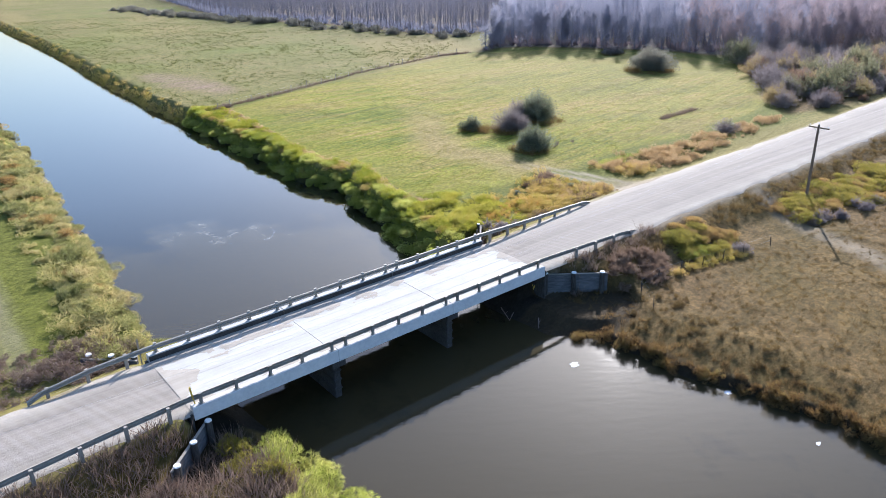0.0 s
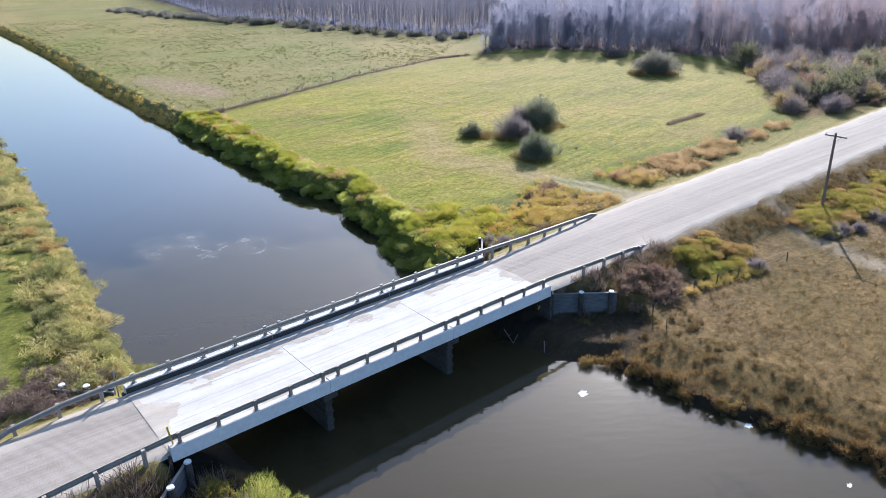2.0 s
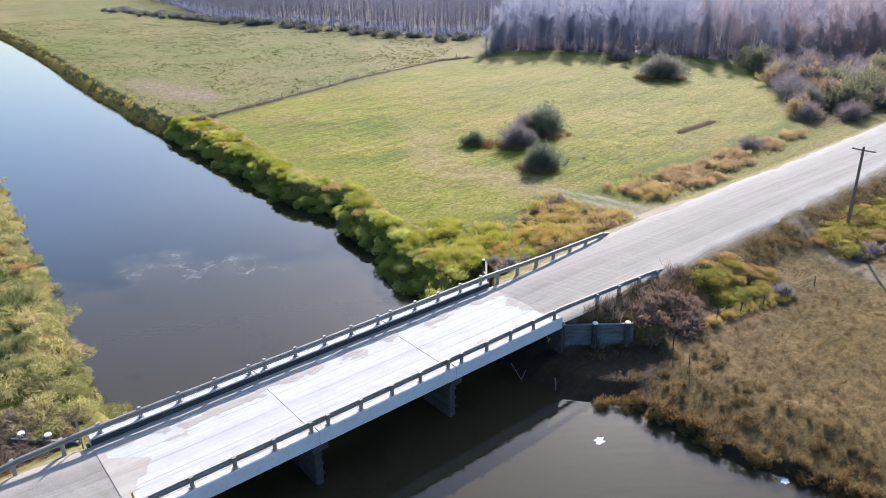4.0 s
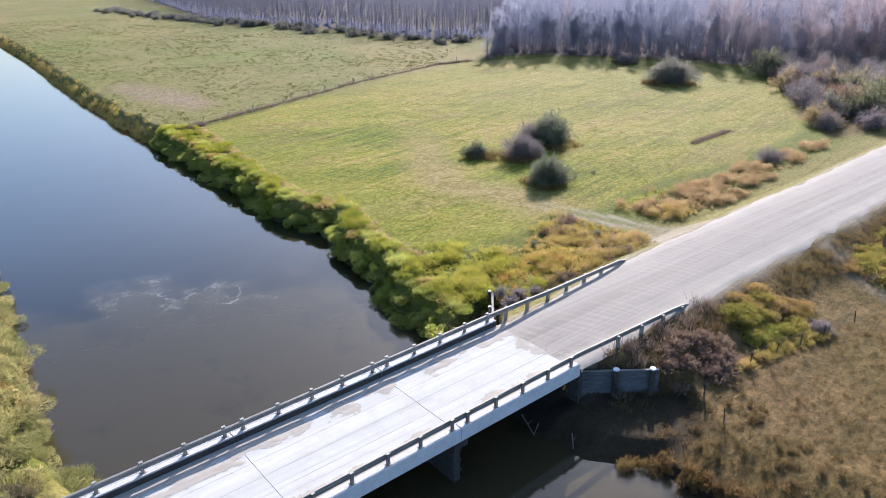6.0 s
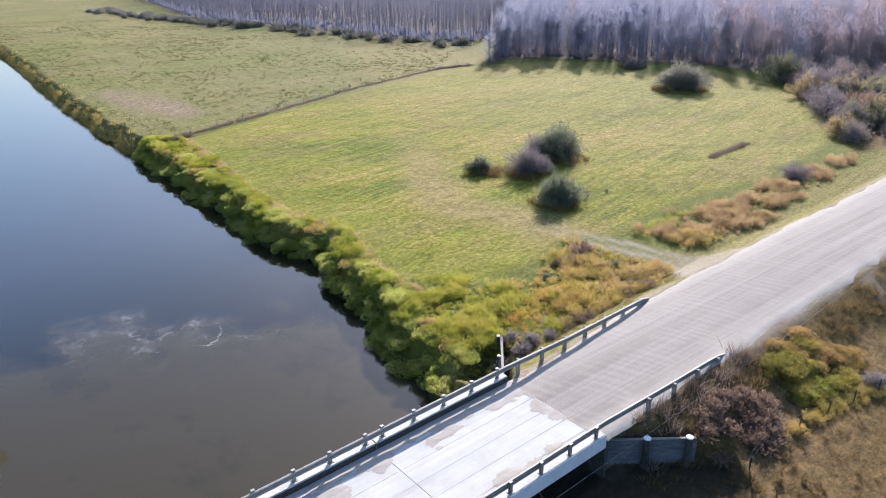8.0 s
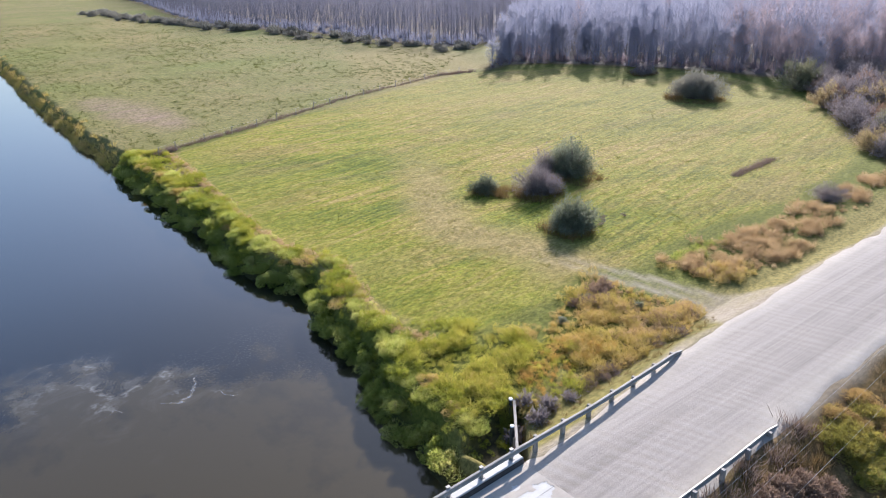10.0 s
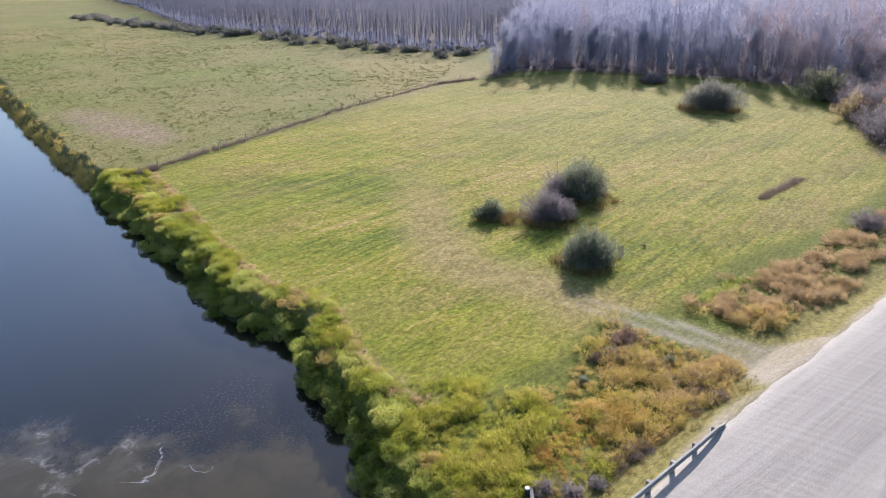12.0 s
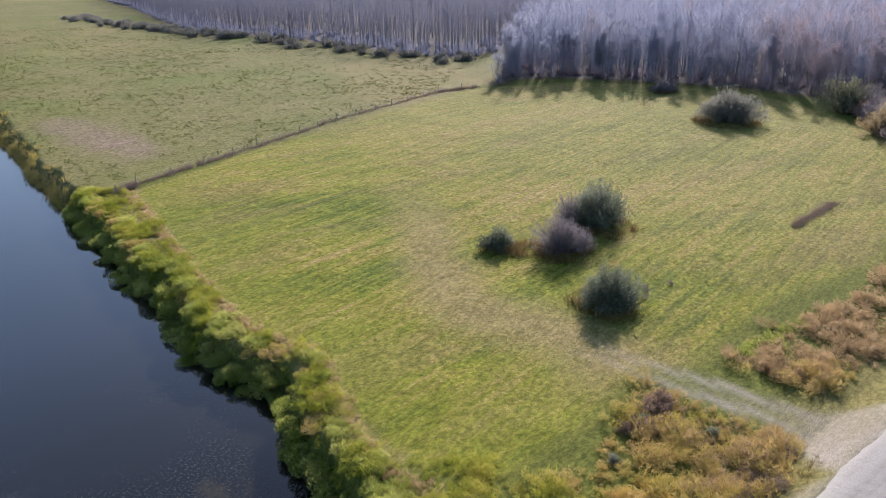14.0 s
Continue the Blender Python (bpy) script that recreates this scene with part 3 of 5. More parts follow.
def rod(bm, a, b, r0, r1=None, n=8):
    a, b = Vector(a), Vector(b)
    r1 = r0 if r1 is None else r1
    q = (b - a).to_track_quat("Z", "Y")
    rings = []
    for p, r in ((a, r0), (b, r1)):
        rings.append([bm.verts.new(p + q @ Vector((r * math.cos(2 * math.pi * i / n), r * math.sin(2 * math.pi * i / n), 0))) for i in range(n)])
    for i in range(n):
        bm.faces.new((rings[0][i], rings[0][(i + 1) % n], rings[1][(i + 1) % n], rings[1][i]))
    bm.faces.new(rings[1])
    bm.faces.new(rings[0][::-1])
    return bm


def beam(bm, points, side):
    """A W-shaped guard rail swept along points; side: the way that its face looks, +1 or -1 in y."""
    prof = [(-0.155, 0.0), (-0.13, 0.075), (-0.07, 0.085), (-0.02, 0.012), (0.02, 0.012), (0.07, 0.085), (0.13, 0.075), (0.155, 0.0)]
    prof = prof + [(z, d - 0.012) for z, d in reversed(prof)]
    rings = [[bm.verts.new((p[0], p[1] + side * d, p[2] + z)) for z, d in prof] for p in points]
    n = len(prof)
    for r, s in zip(rings, rings[1:]):
        for i in range(n):
            bm.faces.new((r[i], r[(i + 1) % n], s[(i + 1) % n], s[i]))
    bm.faces.new(rings[0])
    bm.faces.new(rings[-1][::-1])
    bmesh.ops.recalc_face_normals(bm, faces=bm.faces[:])
    return bm


# ---- the bridge ----
DECK_W, SPAN = 7.1, 26.0 / 3
bridge = thing("bridge", (0, 0, 0), "three-span concrete road bridge with white worn deck and steel rails", "bridge")
for s in range(3):
    x0 = -13 + s * SPAN
    for g in range(6):
        y0 = g * DECK_W / 6
        bm = bmesh.new()
        box(bm, x0 + 0.010, x0 + SPAN - 0.010, y0 + 0.003, y0 + DECK_W / 6 - 0.003, -0.46, -0.34, 0.006)
        part("deck_panel", bm, DECK, bridge, "worn white concrete deck panel")
        # The soffit's shade is put into the girder colour.
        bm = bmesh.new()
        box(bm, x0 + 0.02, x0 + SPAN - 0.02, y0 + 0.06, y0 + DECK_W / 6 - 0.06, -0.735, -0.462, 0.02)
        part("girder", bm, CONCRETE_SHADED, bridge, "dark concrete girder with deck shade in its colour")
    for side, y0 in (("south", 0.0), ("north", DECK_W - 0.42)):
        bm = bmesh.new()
        box(bm, x0 + 0.01, x0 + SPAN - 0.01, y0, y0 + 0.40, -0.335, 0.03, 0.03)
        part("kerb", bm, CONCRETE, bridge, "white concrete kerb")
        # Thin dark strip that paints shade onto the inner side of the kerb.
        yi = y0 + 0.404 if side == "south" else y0 - 0.024
        bm = box(bmesh.new(), x0 + 0.02, x0 + SPAN - 0.02, yi, yi + 0.02, -0.334, -0.03, 0.006)
        part("kerb_shade", bm, CONCRETE_SHADED, bridge, "dark strip standing for shade on the inner kerb face")
        bm = bmesh.new()
        yf = -0.05 if side == "south" else DECK_W
        box(bm, x0 + 0.008, x0 + SPAN - 0.008, yf, yf + 0.05, -0.74, 0.02, 0.012)
        part("fascia", bm, CONCRETE_SIDE, bridge, "pale grey fascia face")


def gravel_cover(x, y):
    """Positive where loose gravel hides the deck."""
    n = (fbm(x * 0.75, y * 1.5, 90) - 0.5)
    edge = np.maximum(1.0 - y, y - 5.25 - 0.25 * np.sin(x * 0.3))
    end = np.maximum(x - 12.9 - 0.9 * np.sin(y * 1.1 + 0.6), -12.0 - x + 0.5 * np.cos(y * 1.7))
    end = np.where(y < 1.7, end - 0.6, end)
    streak = 0.75 - np.abs(y - 1.2) * 1.6 - 0.25
    return np.maximum(np.maximum(edge + n * 3.0 - 0.15, end + n * 1.6), streak + n * 2.6 - 0.45)


gs = 0.085
gxs, gys = np.arange(-13.0, 13.03, gs), np.arange(0.42, DECK_W - 0.41, gs)
v, f = sheet(gxs, gys, lambda a, b: -0.338 + 0.035 * np.clip(gravel_cover(a, b), 0, 0.7) + 0.012 * fbm(a * 3, b * 3, 95))
keep = (gravel_cover(v[f].mean(1)[:, 0], v[f].mean(1)[:, 1]) > 0)
f = f[keep]
used, f2 = np.unique(f, return_inverse=True)
mesh_part("gravel_layer", np_mesh("gravel_layer", v[used], f2.reshape(-1, 4), True), DUST, bridge, "thin grey gravel strewn over the deck")

POST_X = [-12.45, -10.5, -8.52, -6.56, -4.62, -3.68, -1.77, 0.15, 2.0, 3.93, 4.9, 6.8, 8.7, 10.6, 12.45]
for side, yp, face in (("south", 0.16, 1), ("north", DECK_W - 0.16, -1)):
    for x in POST_X:
        bm = bmesh.new()
        box(bm, x - 0.13, x + 0.13, yp - 0.12, yp + 0.12, 0.03, 0.05)
        box(bm, x - 0.075, x + 0.075, yp - 0.06, yp - 0.045, 0.05, 0.60)
        box(bm, x - 0.075, x + 0.075, yp + 0.045, yp + 0.06, 0.05, 0.60)
        box(bm, x - 0.008, x + 0.008, yp - 0.045, yp + 0.045, 0.05, 0.60)
        box(bm, x - 0.09, x + 0.09, yp - 0.075, yp + 0.075, 0.60, 0.62)
        part("rail_post", bm, STEEL, bridge)
    bm = beam(bmesh.new(), [(x, yp + face * 0.075, 0.42) for x in np.linspace(-13.1, 13.1, 15)], face)
    part("guard_rail", bm, STEEL, bridge, "corrugated galvanised guard rail")

# Pier caps and walls carry the deck's shade in their colour.
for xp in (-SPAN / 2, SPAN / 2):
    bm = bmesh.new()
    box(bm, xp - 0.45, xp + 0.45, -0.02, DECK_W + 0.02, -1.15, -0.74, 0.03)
    cap = part("pier_cap", bm, CONCRETE_SHADED, bridge, "dark concrete pier cap with deck shade in its colour")
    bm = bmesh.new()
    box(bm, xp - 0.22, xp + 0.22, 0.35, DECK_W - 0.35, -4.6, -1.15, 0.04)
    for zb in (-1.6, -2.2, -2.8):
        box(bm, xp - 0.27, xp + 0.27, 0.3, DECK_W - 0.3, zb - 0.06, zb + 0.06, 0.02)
    part("pier_wall", bm, CONCRETE_SHADED, bridge, "dark concrete pier standing in the water")
for xa, s in ((-13.02, -1), (13.02, 1)):
    for i in range(9):
        bm = box(bmesh.new(), *sorted((xa, xa + s * 0.14)), 0.0, DECK_W, -2.8 + i * 0.27, -2.545 + i * 0.27, 0.015)
        part("abutment_board", bm, TIMBER, bridge, "dark timber abutment board")


def wing_wall(start, end, top, name_label, posts=3, thick=0.20):
    """Planks held by round piles with white caps."""
    a, b = Vector((*start, 0)), Vector((*end, 0))
    along = (b - a).normalized()
    length = (b - a).length
    turn = math.degrees(math.atan2(along.y, along.x))
    w = thing("wing_wall", (start[0], start[1], 0), name_label, "retaining wall", "timber wing walls", turn)
    for i in range(6):
        bm = bmesh.new()
        box(bm, 0, length + 0.35, -0.06 + 0.006 * (i % 2), 0.03 + 0.006 * (i % 2), top - 0.06 - 0.30 * (i + 1), top - 0.07 - 0.30 * i, 0.012)
        part("plank", bm, PLANK, w)
    part("cap_board", box(bmesh.new(), 0, length + 0.3, -0.10, 0.05, top - 0.065, top - 0.015, 0.008), POST_WOOD, w, "pale weathered cap board")
    for i in range(posts):
        x = 0.25 + (length - 0.35) * i / (posts - 1)
        bm = rod(bmesh.new(), (x, -0.24, top - 3.0), (x, -0.22, top + 0.12), thick, thick * 0.9, 10)
        pile = part("pile", bm, TIMBER, w)
        bm = rod(bmesh.new(), (x, -0.22, top + 0.12), (x, -0.22, top + 0.19), thick * 0.97, thick * 0.85, 10)
        part("cap", bm, WHITE, pile, "white painted pile top")
    return w


wing_wall((13.6, 0.85), (17.1, -2.0), -1.05, "dark timber wing wall with three white-capped piles beside the bridge")
sw = wing_wall((-15.3, -2.75), (-12.5, -0.05), -1.0, "dark timber wing wall with white-capped piles among brown weeds")
wing_wall((16.9, 11.2), (13.5, 7.5), -0.95, "timber wing wall with white-capped piles behind the rail", 3, 0.12)
wing_wall((-13.3, 8.3), (-15.6, 10.6), -0.85, "weathered timber wing wall beside tall dry reeds")


def approach_rail(xs, ys, zs, face, label):
    """A guard rail on square timber posts along the approach; its end drops to the ground."""
    g = thing("approach_guardrail", (xs[0], ys[0], 0), label, "guardrail", "guard rails on the approaches")
    pts = [(x - xs[0], y - ys[0], z) for x, y, z in zip(xs, ys, zs)]
    part("guard_rail", beam(bmesh.new(), pts, face), STEEL, g, "corrugated galvanised guard rail")
    total = abs(xs[-1] - xs[0])
    n = max(2, int(total / 1.92))
    for i in range(n):
        x = xs[0] + (xs[-1] - xs[0]) * (i + 0.5) / n
        order = np.argsort(xs)
        y, z = np.interp(x, np.array(xs)[order], np.array(ys)[order]), np.interp(x, np.array(xs)[order], np.array(zs)[order])
        gz = float(ground_z(x, y)) - 0.3
        if gz < -1.8:
            continue
        bm = box(bmesh.new(), x - xs[0] - 0.09, x - xs[0] + 0.09, y - ys[0] - 0.1 - face * 0.12, y - ys[0] + 0.1 - face * 0.12, gz, z + 0.13, 0.015)
        part("timber_post", bm, POST_WOOD, g)


approach_rail([13.1, 18, 22, 23.4, 24.4], [0.24, 0.24, 0.35, 0.45, 0.5], [0.42, 0.20, -0.06, -0.26, -0.5], 1, "galvanised approach guardrail on timber posts, end bent to the ground")
approach_rail([13.1, 18, 24, 26, 26.9], [6.86, 6.95, 7.3, 7.5, 7.6], [0.42, 0.22, -0.04, -0.2, -0.45], -1, "galvanised approach guardrail on timber posts casting shade on gravel")
approach_rail([-13.1, -16, -18.6, -19.4], [6.86, 6.86, 6.75, 6.7], [0.42, 0.3, 0.0, -0.3], -1, "galvanised approach guardrail, its end sunk in the grassy verge")
approach_rail([-13.1, -17, -22, -27, -30], [0.24, 0.05, -0.25, -0.6, -0.85], [0.42, 0.36, 0.2, 0.0, -0.3], 1, "galvanised approach guardrail on timber posts above brown weeds")


def hazard_marker(x, y, z, lean, label, mat):
    m = thing("hazard_marker", (x, y, z), label, "road marker", "markers at the bridge ends")
    part("post", box(bmesh.new(), -0.03, 0.03, -0.03, 0.03, -0.6, 1.1, 0.006), mat, m)
    part("plate", box(bmesh.new(), -0.055, -0.035, -0.07, 0.07, 0.35, 1.05, 0.004), mat, m, "narrow reflective plate")
    m.rotation_euler = (0, radians(lean), 0)


hazard_marker(-12.75, 0.28, 0.0, -6, "slim yellow marker post beside the rail", YELLOW)
hazard_marker(13.0, 7.3, -0.35, 1, "brown weathered marker post at the bridge end", POLE_WOOD)
hazard_marker(-13.3, 7.15, 0.0, 0, "grey marker plate behind the rail end", STEEL)


sign = thing("hazard_sign", (12.97, 1.2, -2.0), "small dark board with yellow diagonal stripes on the abutment", "sign")
part("board", box(bmesh.new(), -0.02, 0.02, -0.36, 0.36, -0.2, 0.2, 0.005), TIMBER, sign)
for i in range(3):
    part("stripe", box(bmesh.new(), -0.028, -0.022, -0.05, 0.05, -0.19, 0.19, 0.0, pose(0, -0.22 + 0.22 * i, 0, 25, 0, 0)), YELLOW, sign, "yellow diagonal stripe")
for a, b, r in (((10.5, 1.9, -2.55), (9.9, 0.4, -2.75), 0.05), ((10.6, 0.7, -2.5), (9.5, 0.2, -2.9), 0.035), ((11.2, -1.2, -2.5), (10.4, -2.0, -2.7), 0.04)):
    bm = rod(bmesh.new(), (0, 0, 0), Vector(b) - Vector(a), r, r * 0.5, 7)
    rod(bm, (Vector(b) - Vector(a)) * 0.5, (Vector(b) - Vector(a)) * 0.6 + Vector((0.3, 0.1, 0.2)), r * 0.5, r * 0.2, 5)
    me = bpy.data.meshes.new("driftwood")
    bm.to_mesh(me)
    bm.free()
    me.materials.append(STEM)
    log = new("driftwood", me)
    log.location = (a[0], a[1], float(ground_z(a[0], a[1])) + 0.04)
    tagged(log, "bleached branch lying on the mud under the bridge", "driftwood", "branches on the mud")


# ---- pole, wires, fences ----
def utility_pole(x, y, height, label):
    z = float(ground_z(x, y))
    p = thing("utility_pole", (x, y, z), label, "utility pole")
    part("shaft", rod(bmesh.new(), (0, 0, -0.8), (0, 0, height), 0.15, 0.10, 12), POLE_WOOD, p)
    arm = part("crossarm", box(bmesh.new(), -0.05 + 0.11, 0.05 + 0.11, -0.95, 0.95, height - 0.36, height - 0.25, 0.01), POLE_WOOD, p)
    for yy in (-0.85, 0.85):
        part("insulator", rod(rod(bmesh.new(), (0.11, yy, height - 0.25), (0.11, yy, height - 0.17), 0.02), (0.11, yy, height - 0.17), (0.11, yy, height - 0.07), 0.045, 0.03), WHITE, p)
    part("insulator", rod(bmesh.new(), (0, 0, height), (0, 0, height + 0.12), 0.05, 0.03), WHITE, p)
    for s in (-1, 1):
        part("brace", rod(bmesh.new(), (0.08, 0, height - 0.85), (0.08, s * 0.5, height - 0.33), 0.014), STEEL, p)
    return z


PX, PY, PH = 45.9, -3.1, 7.2
pz = utility_pole(PX, PY, PH, "brown wooden utility pole with a crossarm beside yellow shrubs")
far_z = utility_pole(PX + 75, PY + 1.5, PH + 0.6, "brown wooden utility pole farther along the road")
utility_pole(PX - 72, PY - 1.3, PH + 0.6, "brown wooden utility pole near the west approach")


def wire(a, b, sag, label):
    n = 30
    bm = bmesh.new()
    pts = [Vector(a).lerp(Vector(b), i / n) - Vector((0, 0, sag * 4 * (i / n) * (1 - i / n))) for i in range(n + 1)]
    rings = [[bm.verts.new(p + Vector((0, 0.003 * math.cos(k * math.pi / 2), 0.003 * math.sin(k * math.pi / 2)))) for k in range(4)] for p in pts]
    for r, s in zip(rings, rings[1:]):
        for k in range(4):
            bm.faces.new((r[k], r[(k + 1) % 4], s[(k + 1) % 4], s[k]))
    me = bpy.data.meshes.new("overhead_wire")
    bm.to_mesh(me)
    bm.free()
    me.materials.append(WIRE)
    tagged(new("overhead_wire", me), label, "cable", "overhead wires")


for off, h in ((-0.85, PH - 0.08), (0.0, PH + 0.1), (0.85, PH - 0.08)):
    wire((PX + 0.1, PY + off, pz + h), (PX - 72 + 0.1, PY - 1.3 + off, pz + h + 0.6), 0.9, "thin pale overhead wire running along the road")
    wire((PX + 0.1, PY + off, pz + h), (PX + 75, PY + 1.5 + off, far_z + h + 0.6), 0.9, "thin pale overhead wire running along the road")



def fence(points, step, label, height=1.15, thick=0.065, wood=None):
    f = thing("fence", (points[0][0], points[0][1], 0), label, "fence")
    line = [Vector((*p, 0)) for p in points]
    tops = []
    base = bmesh.new()
    rod(base, (0, 0, -0.4), (0, 0, height), thick, thick * 0.8, 7)
    me = bpy.data.meshes.new("post")
    base.to_mesh(me)
    base.free()
    me.materials.append(wood or POST_WOOD)
    for a, b in zip(line, line[1:]):
        n = max(1, int((b - a).length / step))
        for i in range(n):
            p = a.lerp(b, i / n)
            z = float(ground_z(p.x, p.y))
            o = mesh_part("post", me, POST_WOOD, f)
            o.matrix_basis = pose(p.x - points[0][0], p.y - points[0][1], z, random.uniform(-7, 7), random.uniform(-7, 7), 0) @ Matrix.Diagonal((1, 1, random.uniform(0.8, 1.1), 1))
            tops.append(Vector((p.x - points[0][0], p.y - points[0][1], z)))
    for h in (0.45, 0.95):
        bm = bmesh.new()
        rings = [[bm.verts.new(p + Vector((0, 0.06 + dy, h + dz))) for dy, dz in ((-0.003, -0.002), (0.003, -0.002), (0, 0.004))] for p in tops]
        for r, s in zip(rings, rings[1:]):
            for i in range(3):
                bm.faces.new((r[i], r[(i + 1) % 3], s[(i + 1) % 3], s[i]))
        part("wire", bm, WIRE, f)


fence([(20.5, 75.6), (23, 76.6), (36, 81), (55, 88), (79, 94), (88, 92.6)], 4.0, "wire fence on grey posts along the edge of the mown field")
fence([(18.3, -4.6), (20.7, -4.3), (29.8, -5.9), (33.4, -6.3), (36.3, -7.4)], 2.0, "wire fence on thin dark leaning posts beside shrubs", 0.95, 0.04, TIMBER)
fence([(18.3, -4.6), (17.0, -6.6), (15.6, -8.6)], 1.6, "dark leaning fence posts above the river bank", 0.75, 0.035, TIMBER)


# ---- plants ----
rng = np.random.default_rng(7)


def leaves(centres, sizes, normals=None, long=1.9, gen=rng):
    """A pointed two-triangle leaf at each centre."""
    n = len(centres)
    d = gen.normal(size=(n, 3))
    if normals is not None:
        d = d * 0.7 + normals
    d /= np.linalg.norm(d, axis=1)[:, None]
    s = np.cross(d, gen.normal(size=(n, 3)))
    s /= np.linalg.norm(s, axis=1)[:, None]
    sz = np.asarray(sizes)[:, None]
    v = np.stack([centres - d * sz * long / 2, centres + s * sz * 0.45, centres + d * sz * long / 2, centres - s * sz * 0.45], 1)
    i = np.arange(n)[:, None] * 4
    return v.reshape(-1, 3), np.concatenate([i + [0, 1, 2], i + [0, 2, 3]])


def spikes(a, b, w, gen=rng):
    """A thin triangle from each a to each b."""
    d = b - a
    s = np.cross(d, gen.normal(size=a.shape))
    s /= np.linalg.norm(s, axis=1)[:, None] + 1e-9
    w = np.asarray(w).reshape(-1, 1)
    v = np.stack([a - s * w / 2, a + s * w / 2, b], 1).reshape(-1, 3)
    return v, np.arange(len(a) * 3).reshape(-1, 3)


def mound(n, r, h, length, w, seed, lumps=7, lodge=0.5):
    """A lumpy tussock of short blades that lie over to one side."""
    g = np.random.default_rng(seed)
    p, d = dome(n, r, h, g, lumps, 0.72)
    side = g.uniform(0, 6.283)
    way = d * 0.55 + [math.cos(side) * lodge, math.sin(side) * lodge, 0.45] + g.normal(size=(n, 3)) * 0.5
    way /= np.linalg.norm(way, axis=1)[:, None]
    way *= (length * g.uniform(0.5, 1.25, n))[:, None]
    a = p - way * 0.4
    a[:, 2] = np.maximum(a[:, 2], -0.1)
    b = p + way * 0.6
    b[:, 2] = np.maximum(b[:, 2], 0.02)
    return spikes(a, b, w * g.uniform(0.6, 1.3, n), g)


def mound_set(count, n, r, h, length, w, seed, lumps=8, lodge=0.5):
    """Shared tussock meshes with a few dead stalks in each."""
    out = []
    for i in range(count):
        g = np.random.default_rng(seed + 50 + i)
        a = g.normal(size=(24, 3)) * [0.3 * r, 0.3 * r, 0]
        b = a + g.normal(size=(24, 3)) * [0.2, 0.2, 0] + [0, 0, h * 0.95]
        out.append((np_mesh("foliage", *mound(n, r, h, length, w, seed + i, lumps, lodge)), np_mesh("branchwork", *spikes(a, b, np.full(24, 0.03), g))))
    return out


def dome(n, r, h, gen, lumps=9, shell=0.55):
    """Points in an uneven bush: several overlapping lumps on a rounded body."""
    c = gen.normal(size=(lumps, 3)) * [0.5 * r, 0.5 * r, 0.0]
    c = np.clip(c, -0.62 * r, 0.62 * r)
    rad = r * gen.uniform(0.34, 0.58, lumps)
    c[:, 2] = h * gen.uniform(0.25, 0.68, lumps) * (1 - 0.55 * (np.hypot(c[:, 0], c[:, 1]) / r) ** 2)
    k = gen.integers(0, lumps, n)
    d = gen.normal(size=(n, 3))
    d /= np.linalg.norm(d, axis=1)[:, None]
    q = shell + (1 - shell) * gen.random(n) ** 0.6
    up = np.where(d[:, 2:3] > 0, h / (1.55 * r), h / (1.4 * r))
    p = c[k] + d * (rad[k] * q)[:, None] * np.concatenate([np.ones((n, 2)), up], 1)
    p[:, 2] = np.maximum(np.abs(p[:, 2]), 0.03)
    return p, d


def shrub_meshes(r, h, n_leaf, leaf, seed, twiggy=0.0, spray=(0.6, 0.5, 2.2)):
    g = np.random.default_rng(seed)
    p, d = dome(n_leaf, r, h, g)
    v, f = leaves(p, leaf * g.uniform(0.5, 1.3, n_leaf), d * spray[0] + [0, 0, spray[1]], spray[2], g)
    crown = np_mesh("foliage", v, f)
    tips = p[g.integers(0, n_leaf, int(40 + 160 * twiggy))] * [1.0, 1.0, 1.0]
    roots = tips * [0.12, 0.12, 0] + g.normal(size=tips.shape) * [0.12, 0.12, 0]
    roots[:, 2] = -0.1
    v, f = spikes(roots, tips * (1 + 0.10 * twiggy), np.full(len(tips), 0.045), g)
    return crown, np_mesh("branchwork", v, f)


